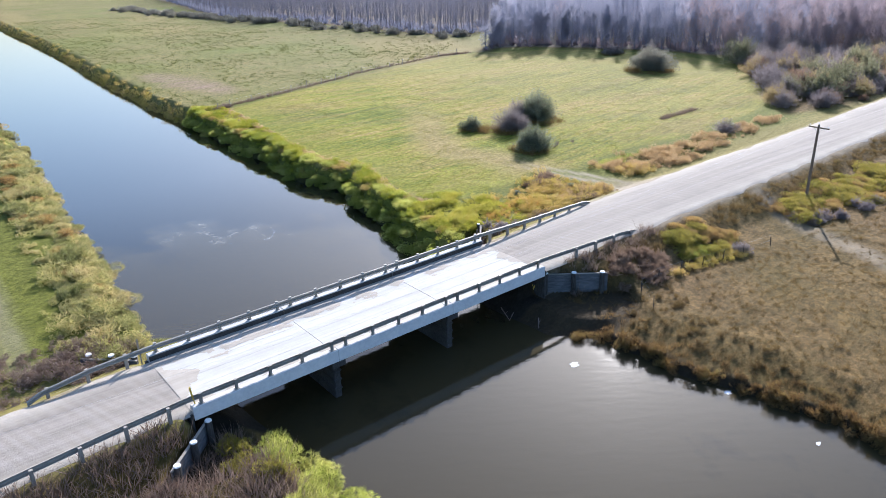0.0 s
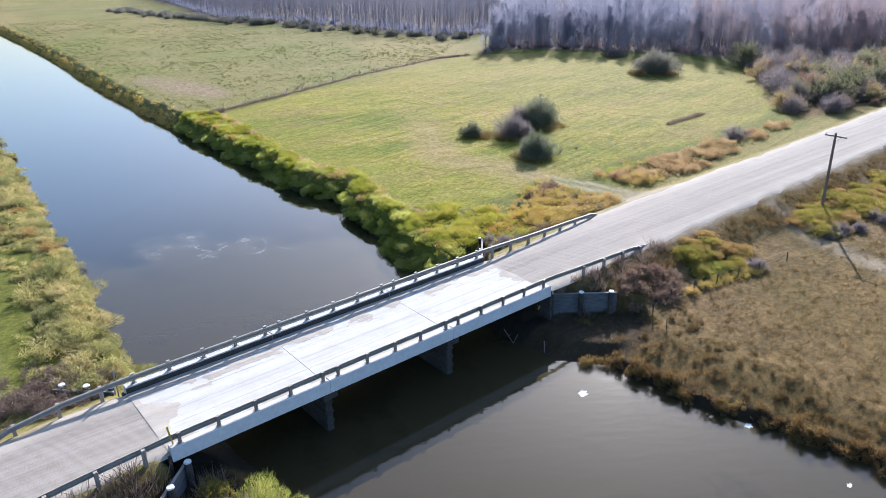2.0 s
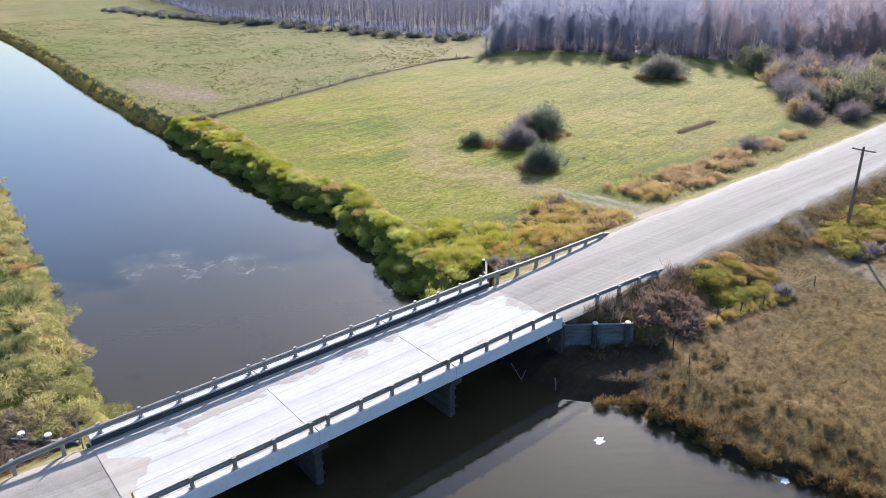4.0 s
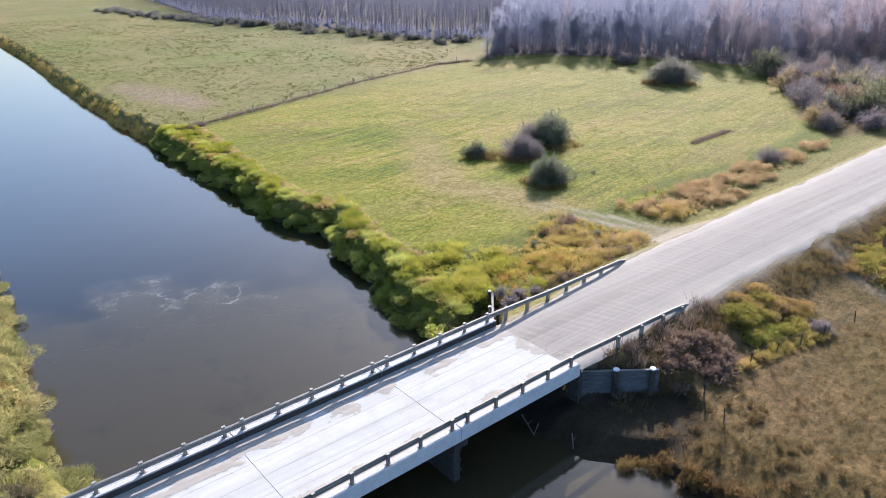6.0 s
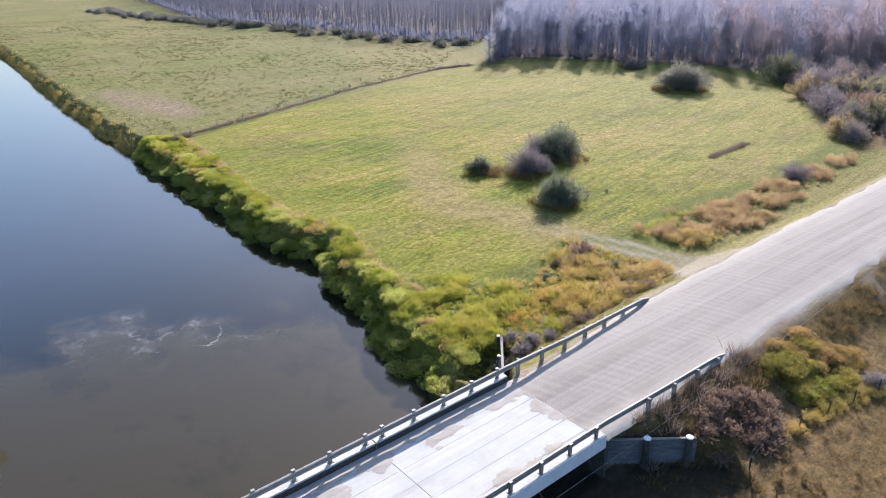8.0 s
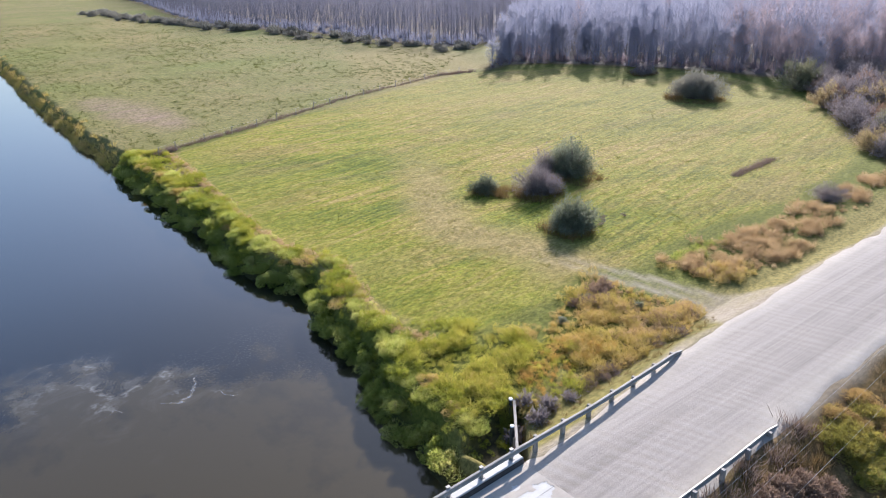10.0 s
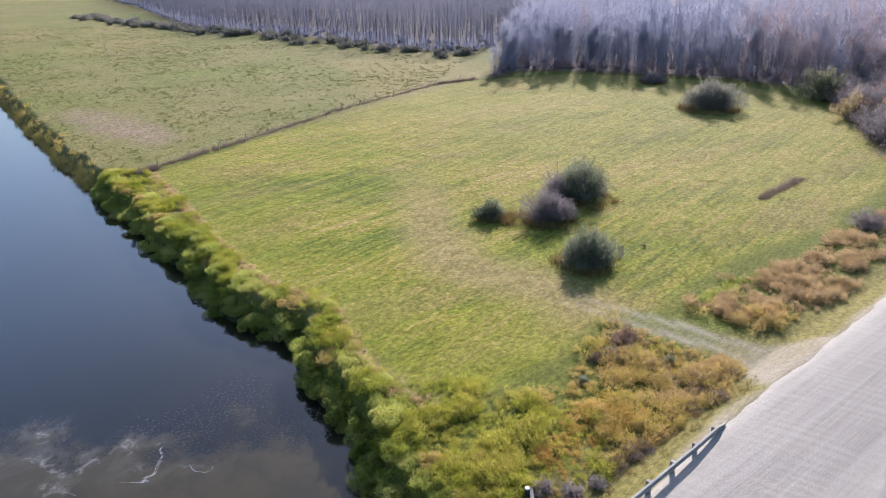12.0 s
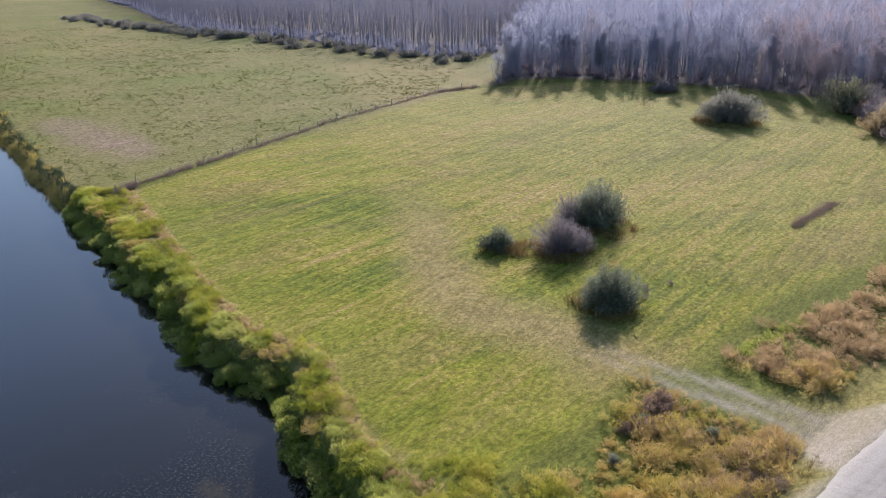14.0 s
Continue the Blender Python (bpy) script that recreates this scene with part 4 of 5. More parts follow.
def spray_bush(r, h, stems, per, leaf, seed, leafy=1.0):
    """Stems that fan out from the root into a rounded crown, with narrow leaves along their outer part."""
    g = np.random.default_rng(seed)
    heads = 6
    hc = g.normal(size=(heads, 2)) * 0.32 * r
    hc[0] = 0
    hh = g.uniform(0.55, 0.9, heads)
    hh[0] = 1.0
    hr = g.uniform(0.6, 0.85, heads)
    of = g.integers(0, heads, stems)
    az = g.uniform(0, 2 * np.pi, stems)
    up = g.random(stems) ** 0.75
    hum = hr[of] * (1 + 0.16 * np.sin(az * 2 + of) + g.normal(size=stems) * 0.10)
    flat = np.sqrt(1 - np.minimum(up, 0.999) ** 2)
    tip = np.stack([hc[of, 0] + np.cos(az) * flat * r * hum, hc[of, 1] + np.sin(az) * flat * r * hum, (0.10 + 0.9 * up) * h * hh[of] * g.uniform(0.78, 1.1, stems)], 1)
    root = np.concatenate([hc[of] * 0.4, np.zeros((stems, 1))], 1) + tip * [0.1, 0.1, 0] + g.normal(size=tip.shape) * [0.06 * r, 0.06 * r, 0]
    root[:, 2] = -0.1
    k = np.repeat(np.arange(stems), per)
    q = (0.25 + 0.78 * g.random(len(k)) ** 0.7)[:, None]
    p = root[k] * (1 - q) + tip[k] * q + g.normal(size=(len(k), 3)) * 0.06 * r
    p[:, 2] = np.maximum(np.abs(p[:, 2] + 0.22 * h * q[:, 0] * (1 - q[:, 0])), 0.04)
    way = (tip - root)[k]
    way /= np.linalg.norm(way, axis=1)[:, None]
    v, f = leaves(p, leaf * g.uniform(0.5, 1.3, len(k)), way * 0.9 + [0, 0, 0.4], 4.2, g)
    mid = (root + tip) / 2 + [0, 0, 0.18 * h]
    v1, f1 = spikes(root, mid, np.full(stems, 0.06), g)
    v2, f2 = spikes((root * 0.55 + tip * 0.45) + [0, 0, 0.16 * h], tip * 1.04, np.full(stems, 0.035), g)
    return np_mesh("foliage", v, f), np_mesh("branchwork", np.concatenate([v1, v2]), np.concatenate([f1, f2 + len(v1)]))


def shrub(meshes, mat, at, scale, turn, label, group="", name="shrub", category="shrub"):
    x, y = at[:2]
    z = float(ground_z(x, y)) - 0.05 if len(at) < 3 else at[2]
    s = thing(name, (x, y, z), label, category, group, turn)
    s.scale = scale if isinstance(scale, tuple) else (scale, scale, scale)
    for me, m, nm in ((meshes[0], mat, "foliage"), (meshes[1], STEM, "branchwork")):
        if not me.materials:
            me.materials.append(m)
        o = new(nm, me)
        o.parent = s
    return s


def kind_set(count, r, h, n, leaf, seed, twiggy=0.0, spray=(0.6, 0.5, 2.2)):
    return [shrub_meshes(r, h, n, leaf, seed + i, twiggy, spray) for i in range(count)]


# shrubs standing alone in the mown field
def field_bush(x, y, r, h, mat, seed, label, twiggy, n=3800, leaf=0.17):
    stems = int(210 * r)
    shrub(spray_bush(r, h, stems, max(5, int(n * 4.6 / stems)), leaf * 0.36, seed), mat, (x, y), 1.0, 0, label, "bushes in the hay field", "willow_bush", "bush")


field_bush(50.0, 36.2, 3.2, 4.4, LEAF_OLIVE, 101, "large rounded grey-green willow bush in the mown field", 1.5, 5200)
field_bush(47.6, 37.4, 1.5, 3.8, LEAF_PLUM, 107, "bare mauve willow bush beside the large one", 2.5, 1500, 0.12)
field_bush(43.4, 34.4, 1.9, 3.4, LEAF_PLUM, 102, "twiggy mauve-grey bush in the mown field", 2.5, 2400, 0.13)
field_bush(40.0, 38.8, 1.3, 2.0, LEAF_OLIVE, 103, "small grey-green bush in the mown field", 1.0, 1700, 0.14)
field_bush(38.5, 26.2, 2.35, 3.2, LEAF_OLIVE, 104, "dark green willow bush in the mown field beside the track", 1.5, 4200)
field_bush(93.5, 49.6, 3.5, 5.2, LEAF_PALE, 105, "broad mauve-brown bush near the wood", 2.0, 5200, 0.22)
field_bush(105.5, 68.2, 2.2, 2.2, LEAF_PLUM, 106, "low dark bush before the wood", 1.5, 1500, 0.22)
field_bush(61.5, 14.6, 1.5, 2.0, LEAF_PLUM, 108, "bare twiggy bush beside dry grass by the road", 2.5, 700, 0.12)

# shrubs along the banks
bank_set = mound_set(8, 2700, 1.25, 1.15, 0.38, 0.034, 200, 10, 0.6)
leafy_set = kind_set(5, 1.2, 1.35, 2600, 0.055, 210, 0.0, (0.9, 1.0, 4.0))


def along_bank(table, y0, y1, step, inward, meshes_mats, label, group, smin=0.8, smax=1.25):
    y = y0
    while y < y1:
        sets, mat = meshes_mats[int(rng.integers(0, len(meshes_mats)))]
        off = rng.uniform(*inward)
        x = float(bank_x(table, np.array(y))) + off
        k = rng.uniform(smin, smax)
        z = float(ground_z(x, y))
        shrub(sets[int(rng.integers(0, len(sets)))], mat, (x, y, max(z, WATER_Z) - 0.15), (k, k, k * rng.uniform(0.65, 1.0)), float(rng.uniform(0, 360)), label, group, "bank_shrub")
        y += step * rng.uniform(0.6, 1.4)


straw_set = mound_set(4, 1500, 1.0, 0.9, 0.30, 0.032, 230)
along_bank(EAST, 10.5, 79, 0.8, (0.2, 1.0), [(bank_set, LEAF_GREEN), (bank_set, LEAF_GREEN), (leafy_set, LEAF_GREEN)], "dense green leafy shrub on the river bank", "shrubs along the bank", 0.55, 1.05)
along_bank(EAST, 11, 79, 0.9, (1.3, 3.0), [(bank_set, LEAF_GREEN), (bank_set, LEAF_GREEN), (straw_set, BLADE_OCHRE)], "dense green leafy shrub on the river bank", "shrubs along the bank", 0.5, 0.95)
gold_set = mound_set(5, 2200, 1.35, 1.3, 0.24, 0.045, 240, 9, 0.2)
wine_set = [spray_bush(1.2, 1.5, 90, 12, 0.07, 290 + i) for i in range(4)]
olive_set = [spray_bush(1.2, 1.6, 80, 14, 0.08, 260 + i) for i in range(4)]
sage_set = mound_set(6, 2700, 1.35, 1.2, 0.38, 0.034, 270, 10, 0.6)
rust_set = mound_set(5, 2000, 1.25, 1.1, 0.26, 0.04, 280, 8, 0.3)
plum_set = [spray_bush(1.2, 1.6, 90, 8, 0.07, 300 + i) for i in range(5)]
along_bank(WEST, 9.5, 90, 1.1, (-1.4, -0.2), [(sage_set, LEAF_SAGE)], "pale sage-green shrub on the west bank", "shrubs along the west bank", 0.5, 1.15)
along_bank(WEST, 9.5, 90, 1.2, (-4.2, -1.6), [(sage_set, LEAF_SAGE), (sage_set, LEAF_SAGE), (rust_set, LEAF_RUST)], "tangled pale shrub on the west bank", "shrubs along the west bank", 0.45, 1.2)


def patch_of(sets, mat, spots, label, group, name="shrub", flat=1.0):
    for x, y, k in spots:
        shrub(sets[int(rng.integers(0, len(sets)))], mat, (x, y), (k, k, k * flat * float(rng.uniform(0.85, 1.1))), float(rng.uniform(0, 360)), label, group, name)


def spots_in(poly, n, k0, k1):
    xs, ys = [p[0] for p in poly], [p[1] for p in poly]
    out = []
    while len(out) < n:
        x, y = rng.uniform(min(xs), max(xs)), rng.uniform(min(ys), max(ys))
        if inside(poly, np.array(x), np.array(y)) > 0:
            out.append((x, y, rng.uniform(k0, k1)))
    return out


patch_of(bank_set, LEAF_GREEN, [(-10.2, -3.2, 0.9), (-9.2, -4.6, 0.9), (-9.4, -6.3, 1.0), (-10.8, -4.8, 0.85), (-9.0, -8.4, 0.95), (-10.4, -7.0, 0.85), (-11.2, -8.6, 0.9), (-9.6, -10.4, 1.0)], "bright green bush on the near river bank", "bushes on the near bank")
patch_of(gold_set, LEAF_GOLD, [(-11.9, -2.0, 0.75), (-12.2, -3.3, 0.7), (-11.4, -5.6, 0.7)], "yellow autumn bush on the near river bank", "bushes on the near bank")
patch_of(gold_set, LEAF_GOLD, spots_in([(24.5, -1.6), (27, -0.8), (30.5, -1.5), (31.5, -3.5), (27.5, -4.2), (24, -3.4)], 22, 0.55, 0.85), "yellow-green autumn shrub below the road", "shrubs below the road", flat=0.75)
patch_of(bank_set, LEAF_GREEN, [(25.8, -3.4, 0.6), (27.3, -3.7, 0.65), (28.6, -3.9, 0.5)], "fresh green shrub below the road", "shrubs below the road")
patch_of(rust_set, LEAF_RUST, spots_in([(27.5, -0.6), (31, -0.9), (32.3, -3.6), (31, -4.8), (28.8, -3.2)], 24, 0.55, 0.85), "rusty orange shrub below the road", "shrubs below the road", flat=0.75)
patch_of(wine_set, LEAF_WINE, spots_in([(17.8, -1.4), (22.6, -1.2), (24.2, -3.2), (20.5, -4.3), (18, -3.4)], 46, 0.4, 0.72), "bare mauve-brown shrub beside the timber wall", "bare shrubs by the wall", flat=0.85)
patch_of(plum_set, LEAF_PLUM, spots_in([(31.3, -4), (32.3, -5), (31, -6.2), (29.8, -5.2)], 3, 0.5, 0.7), "bare mauve-brown shrub by the fence", "bare shrubs by the fence")
patch_of(gold_set, LEAF_GOLD, spots_in([(39.5, -2.8), (46, -1.9), (62, -3), (62, -7.5), (49, -7.2), (41, -6)], 52, 0.5, 1.15), "golden yellow shrub around the pole", "golden shrubs by the pole", flat=0.75)
patch_of(rust_set, LEAF_RUST, spots_in([(39.2, -2.8), (46, -1.9), (62, -3), (62, -7.5), (49, -7.2), (41, -6)], 60, 0.45, 0.95), "rusty orange low shrub around the pole", "golden shrubs by the pole", flat=0.75)
patch_of(plum_set, LEAF_PLUM, spots_in([(38.5, -3.4), (40.5, -6.6), (49, -8.2), (62, -8.6), (62, -7.4), (49, -7), (41.5, -5.4), (40, -2.6)], 26, 0.45, 0.7), "bare mauve shrub edging the golden ones", "bare shrubs by the pole")
patch_of(plum_set, LEAF_PLUM, [(15.6, 9.6, 0.7), (16.8, 9.3, 0.75), (18.0, 9.6, 0.65), (17.2, 10.6, 0.6), (19.3, 9.5, 0.5)], "bare purple-brown shrub behind the guardrail", "bare shrubs behind the rail")
patch_of(olive_set, LEAF_OLIVE, [(25.6, 15.5, 0.4), (31.0, 13.6, 0.45)], "small grey-green shrub among dry grass", "low shrubs in dry grass")
patch_of(wine_set, LEAF_WINE, [(28.8, 15.8, 0.8), (30.2, 16.6, 0.9), (31.4, 17.0, 0.8), (29.6, 15.0, 0.65), (28.0, 16.6, 0.55)], "dark brown low shrub among dry grass", "low shrubs in dry grass")
patch_of(olive_set, LEAF_OLIVE, [(29.2, 16.4, 0.5)], "grey-green low shrub among dry grass", "low shrubs in dry grass")

# mixed autumn trees and thicket at the end of the field
big_plum = [spray_bush(2.5, 4.4, 220, 14, 0.075, 340 + i) for i in range(4)]
big_gold = [spray_bush(2.4, 4.2, 150, 28, 0.095, 360 + i) for i in range(3)]
big_rust = [spray_bush(2.3, 4.0, 150, 28, 0.095, 380 + i) for i in range(3)]
big_sage = [spray_bush(2.6, 4.4, 200, 30, 0.085, 390 + i) for i in range(3)]
shrub(big_sage[0], LEAF_MUTED, (111.0, 40.8), 1.3, 30, "tall rounded green willow tree at the edge of the wood", "thicket by the road", "willow_tree", "tree")
for x, y, k in ((91, 16.5, 1.15), (97.5, 17.5, 1.3), (104, 16, 1.2), (88.5, 20.5, 0.95), (112, 20, 1.35), (101, 23.5, 1.1)):
    shrub(big_sage[int(rng.integers(0, len(big_sage)))], LEAF_MUTED, (x, y), k, float(rng.uniform(0, 360)), "rounded grey-green willow tree in the roadside thicket", "thicket by the road", "willow_tree", "tree")
for i, (x, y, k) in enumerate(spots_in(THICKET, 270, 0.35, 1.1)):
    sets, mat, lab = ((big_plum, LEAF_PLUM, "bare mauve tall shrub in the roadside thicket"), (big_gold, LEAF_TAN, "tan yellowing tall shrub in the roadside thicket"),
                      (big_plum, LEAF_PLUM, "bare mauve tall shrub in the roadside thicket"), (big_rust, LEAF_RED, "russet leafy tall shrub in the roadside thicket"),
                      (big_plum, LEAF_PLUM, "bare mauve tall shrub in the roadside thicket"))[i % 5]
    shrub(sets[i % len(sets)], mat, (x, y), k * (0.75 if y < 18 else 1.05), float(rng.uniform(0, 360)), lab, "thicket by the road", "tall_shrub")

# low bushes before the far wood
far_set = [spray_bush(2.0, 2.2, 80, 9, 0.15, 400 + i) for i in range(4)]
for i in range(130):
    t = rng.random()
    y = 118 + t * 190
    x = np.interp(y, [118, 138, 184, 216, 250, 290, 320], [105, 99, 93, 85.5, 81, 76, 80]) + rng.normal() * 2.4
    shrub(far_set[i % 4], LEAF_PALE, (float(x), float(y)), float(rng.uniform(0.5, 1.2)), float(rng.uniform(0, 360)), "pale grey bush at the edge of the far wood", "bushes before the far wood", "edge_bush", "bush")


# ---- bare woods ----
def bare_tree(h, seed, limbs, twigs):
    g = np.random.default_rng(seed)
    lean = g.normal(size=2) * 0.03 * h
    r0 = 0.0058 * h
    n = 6
    rings = []
    for z, r in ((-0.3, r0 * 1.3), (0.3 * h, r0), (0.65 * h, r0 * 0.6), (h, 0.012)):
        a = np.arange(n) * 2 * np.pi / n
        s = max(z, 0) / h
        rings.append(np.stack([np.cos(a) * r + lean[0] * s * s, np.sin(a) * r + lean[1] * s * s, np.full(n, z)], 1))
    tv = np.concatenate(rings)
    tf = []
    for k in range(3):
        for i in range(n):
            a, b, c, d = k * n + i, k * n + (i + 1) % n, (k + 1) * n + (i + 1) % n, (k + 1) * n + i
            tf += [(a, b, c), (a, c, d)]
    z = h * g.uniform(0.07, 0.97, limbs)
    az = g.uniform(0, 2 * np.pi, limbs)
    ln = 0.20 * h * np.clip(1.05 - np.abs(z / h - 0.5) * 1.5, 0.12, 1) * g.uniform(0.6, 1.2, limbs) + 0.3
    s = (z / h) ** 2
    base = np.stack([lean[0] * s, lean[1] * s, z], 1)
    d = np.stack([np.cos(az) * 0.65, np.sin(az) * 0.65, g.uniform(0.5, 1.3, limbs)], 1)
    tip = base + d * ln[:, None]
    v1, f1 = spikes(base, tip, np.full(limbs, 0.08), g)
    k = g.integers(0, limbs, twigs)
    q = g.uniform(0.25, 1, twigs)[:, None]
    a = base[k] * (1 - q) + tip[k] * q
    b = a + (g.normal(size=(twigs, 3)) * 0.55 + [0, 0, 0.55]) * (0.35 * ln[k][:, None] + 0.45)
    v2, f2 = spikes(a, b, np.full(twigs, 0.038), g)
    return (tv, np.array(tf)), (np.concatenate([v1, v2]), np.concatenate([f1, f2 + len(v1)]))




def wood_spots(poly, step):
    xs, ys = [p[0] for p in poly], [p[1] for p in poly]
    gx, gy = np.meshgrid(np.arange(min(xs), max(xs), step), np.arange(min(ys), max(ys), step))
    gx, gy = gx + rng.uniform(-0.6, 0.6, gx.shape) * step, gy + rng.uniform(-0.6, 0.6, gy.shape) * step
    d = inside(poly, gx, gy)
    ok = d > 0
    return np.stack([gx[ok], gy[ok], d[ok]], 1)


templates = [bare_tree(h, 500 + i, 46, 1150) for i, h in enumerate((9.5, 10.5, 11.5, 10.0, 12.0, 8.5))]
tree_meshes = [(np_mesh("trunk", *t), np_mesh("crown", *c)) for t, c in templates]
red_meshes = [(t, c.copy()) for t, c in tree_meshes]
for (t, c), (_, red) in zip(tree_meshes, red_meshes):
    t.materials.append(BARK), c.materials.append(TWIG), red.materials.append(TWIG_RED)
near = wood_spots(NEAR_EDGE, 2.1)
near = near[np.argsort(near[:, 2])]
first, rest = near[:290], near[290:]
rest = rest[rest[:, 2] < 45]
for x, y, _ in first:
    k = int(rng.integers(0, len(tree_meshes)))
    t = thing("aspen_tree", (x, y, float(ground_z(x, y)) - 0.05), "slender leafless grey aspen at the edge of the wood", "tree", "aspens at the wood's edge", float(rng.uniform(0, 360)))
    t.scale = (1, 1, float(rng.uniform(0.5, 0.95) * (0.62 + 0.38 * smooth(90, 108, x + 0.15 * (y - 92)))))
    russet = rng.random() < smooth(70, 48, np.float64(y)) * 0.7
    for me, nm in zip((red_meshes if russet else tree_meshes)[k], ("trunk", "crown")):
        o = new(nm, me)
        o.parent = t


def mass(name, spots, temps, mats, label, category, scale=(0.65, 1.15), uneven=0.0):
    """Many plants joined into one object: templates are lists of (verts, tris), one for each material."""
    top = thing(name, (0, 0, 0), label, category)
    tagged(top, kind="stuff")
    for j, (mat, nm) in enumerate(mats):
        vs, fs, n = [], [], 0
        g = np.random.default_rng(11)
        for x, y in spots[:, :2]:
            v, f = temps[int(g.integers(0, len(temps)))][j]
            a, k = g.uniform(0, 6.283), g.uniform(*scale)
            k *= 1 - uneven + 2 * uneven * float(smooth(0.36, 0.64, vnoise(np.float64(x * 0.55), np.float64(y * 0.55), 55)))
            c, s = math.cos(a) * k, math.sin(a) * k
            w = np.stack([v[:, 0] * c - v[:, 1] * s + x, v[:, 0] * s + v[:, 1] * c + y, v[:, 2] * k * g.uniform(0.85, 1.15)], 1)
            vs.append(w), fs.append(f + n)
            n += len(v)
        verts = np.concatenate(vs)
        verts[:, 2] += np.repeat(ground_z(spots[:, 0], spots[:, 1]), [len(v) for v in vs])
        o = mesh_part(nm, np_mesh(nm, verts, np.concatenate(fs)), mat, top)
        tagged(o, kind="stuff")
    return top


inner = [bare_tree(h, 600 + i, 26, 340) for i, h in enumerate((10.5, 11.5, 12.5, 11.0))]
tint = rest[:, 1] + rng.normal(size=len(rest)) * 14 < 52
mass("russet_wood", rest[tint], inner, ((BARK, "trunks"), (TWIG_RED, "crowns")), "leafless russet-grey wood beyond the thicket", "woodland")
mass("bare_wood", rest[~tint], inner, ((BARK, "trunks"), (TWIG, "crowns")), "dense leafless grey-mauve aspen wood", "woodland")
far = wood_spots(FAR_WOOD, 2.7)
far = far[far[:, 2] < 55]
thin = [bare_tree(h, 620 + i, 18, 140) for i, h in enumerate((11.5, 12.5, 10.5))]
mass("far_wood", far, thin, ((BARK_FAR, "trunks"), (TWIG_FAR, "crowns")), "distant leafless grey-mauve wood", "woodland")


# brush under the bare trees
def brush_clump(r, h, n, seed):
    g = np.random.default_rng(seed)
    p, d = dome(n, r, h, g, 6, 0.3)
    a = p * [0.35, 0.35, 0.15]
    return [spikes(a, p * [1, 1, 1.15], np.full(n, 0.07), g)]


brush = [brush_clump(1.4, 2.4, 110, 640 + i) for i in range(5)]
edge_near = near[near[:, 2] < 9]
mass("underbrush", edge_near, brush, ((TWIG_RED, "twigs"),), "tangled bare mauve brush under the aspens", "brush", (0.5, 1.3))
edge_far = far[far[:, 2] < 14]
mass("far_underbrush", edge_far, brush, ((TWIG, "twigs"),), "bare mauve brush at the foot of the far wood", "brush", (0.6, 1.5))


# ---- grasses ----
def clump(n, r, h, w, lean, seed, bend=0.0):
    g = np.random.default_rng(seed)
    a = np.zeros((n, 3))
    a[:, :2] = g.normal(size=(n, 2)) * r * 0.5
    b = a + np.stack([g.normal(size=n) * lean, g.normal(size=n) * lean, h * g.uniform(0.55, 1.1, n)], 1)
    b[:, :2] += a[:, :2] * 0.6
    a[:, 2] = -0.05
    return [spikes(a, b, np.full(n, w), g)]


def poly_spots(poly, per_m2, keep=None):
    xs, ys = [p[0] for p in poly], [p[1] for p in poly]
    n = int((max(xs) - min(xs)) * (max(ys) - min(ys)) * per_m2)
    p = np.stack([rng.uniform(min(xs), max(xs), n), rng.uniform(min(ys), max(ys), n)], 1)
    d = inside(poly, p[:, 0], p[:, 1]) + (fbm(p[:, 0] * 0.5, p[:, 1] * 0.5, 33) - 0.5) * 1.5
    p = p[d > 0]
    if keep is not None:
        p = p[keep(p[:, 0], p[:, 1])]
    return p


reed = [[mound(150, 0.65, 0.9, 0.36, 0.036, 700 + i, 4)] for i in range(6)]
fine_reed = [[mound(150, 0.62, 0.8, 0.34, 0.03, 780 + i, 4)] for i in range(8)]
low = [clump(26, 0.4, 0.55, 0.035, 0.18, 720 + i) for i in range(5)]
TRIANGLE = [(32.6, 19), (33.6, 12), (33.2, 9.9), (28, 9.3), (20, 9.2), (15.5, 9.6), (14.2, 15), (16.5, 20), (19, 18.6), (23.5, 15.6), (27.5, 17.2)]
REEDS = [(38.2, 17.6), (38.8, 12), (47, 10.6), (58, 11.4), (75, 13.4), (75, 15.2), (60, 15.6), (50, 15.6), (44, 17.4)]
mass("dry_reeds", poly_spots(REEDS, 5.0, lambda a, b: fbm(a * 0.45, b * 0.6, 77) > 0.36), fine_reed, ((BLADE_STRAW, "blades"),), "tall pinkish straw-coloured dry grass by the road", "dry grass", (0.4, 0.9), 0.45)
mass("yellow_sedge", poly_spots([(38, 16.5), (38.6, 11.5), (42.5, 10.8), (42, 12.8), (39.5, 14)], 4.0), fine_reed, ((BLADE_OCHRE, "blades"),), "yellow grass at the corner of the track", "dry grass", (0.6, 1.0), 0.4)
mass("green_sedge", poly_spots([(38.5, 17.2), (43.5, 17.3), (47, 16), (43, 15.4), (40, 15.6)], 4.0), fine_reed, ((LEAF_GREEN, "blades"),), "grey-green tall weeds beside dry grass", "weeds", (0.5, 0.9))
mass("orange_grass", poly_spots([(18.5, 10.3), (24.5, 11.0), (26, 13.5), (22, 14), (18.5, 12.5)], 4.5), fine_reed, ((BLADE_ORANGE, "blades"),), "orange autumn grass behind the guardrail", "dry grass", (0.5, 0.85), 0.4)
mass("purple_weeds", poly_spots([(15, 9.0), (24, 9.0), (30, 9.4), (33.4, 10.6), (33.6, 13), (31, 11), (24, 10.4), (15.4, 10.6)], 3.5), fine_reed, ((BLADE_WEED, "stalks"),), "purple-brown dry weeds along the verge", "weeds", (0.4, 0.8), 0.4)
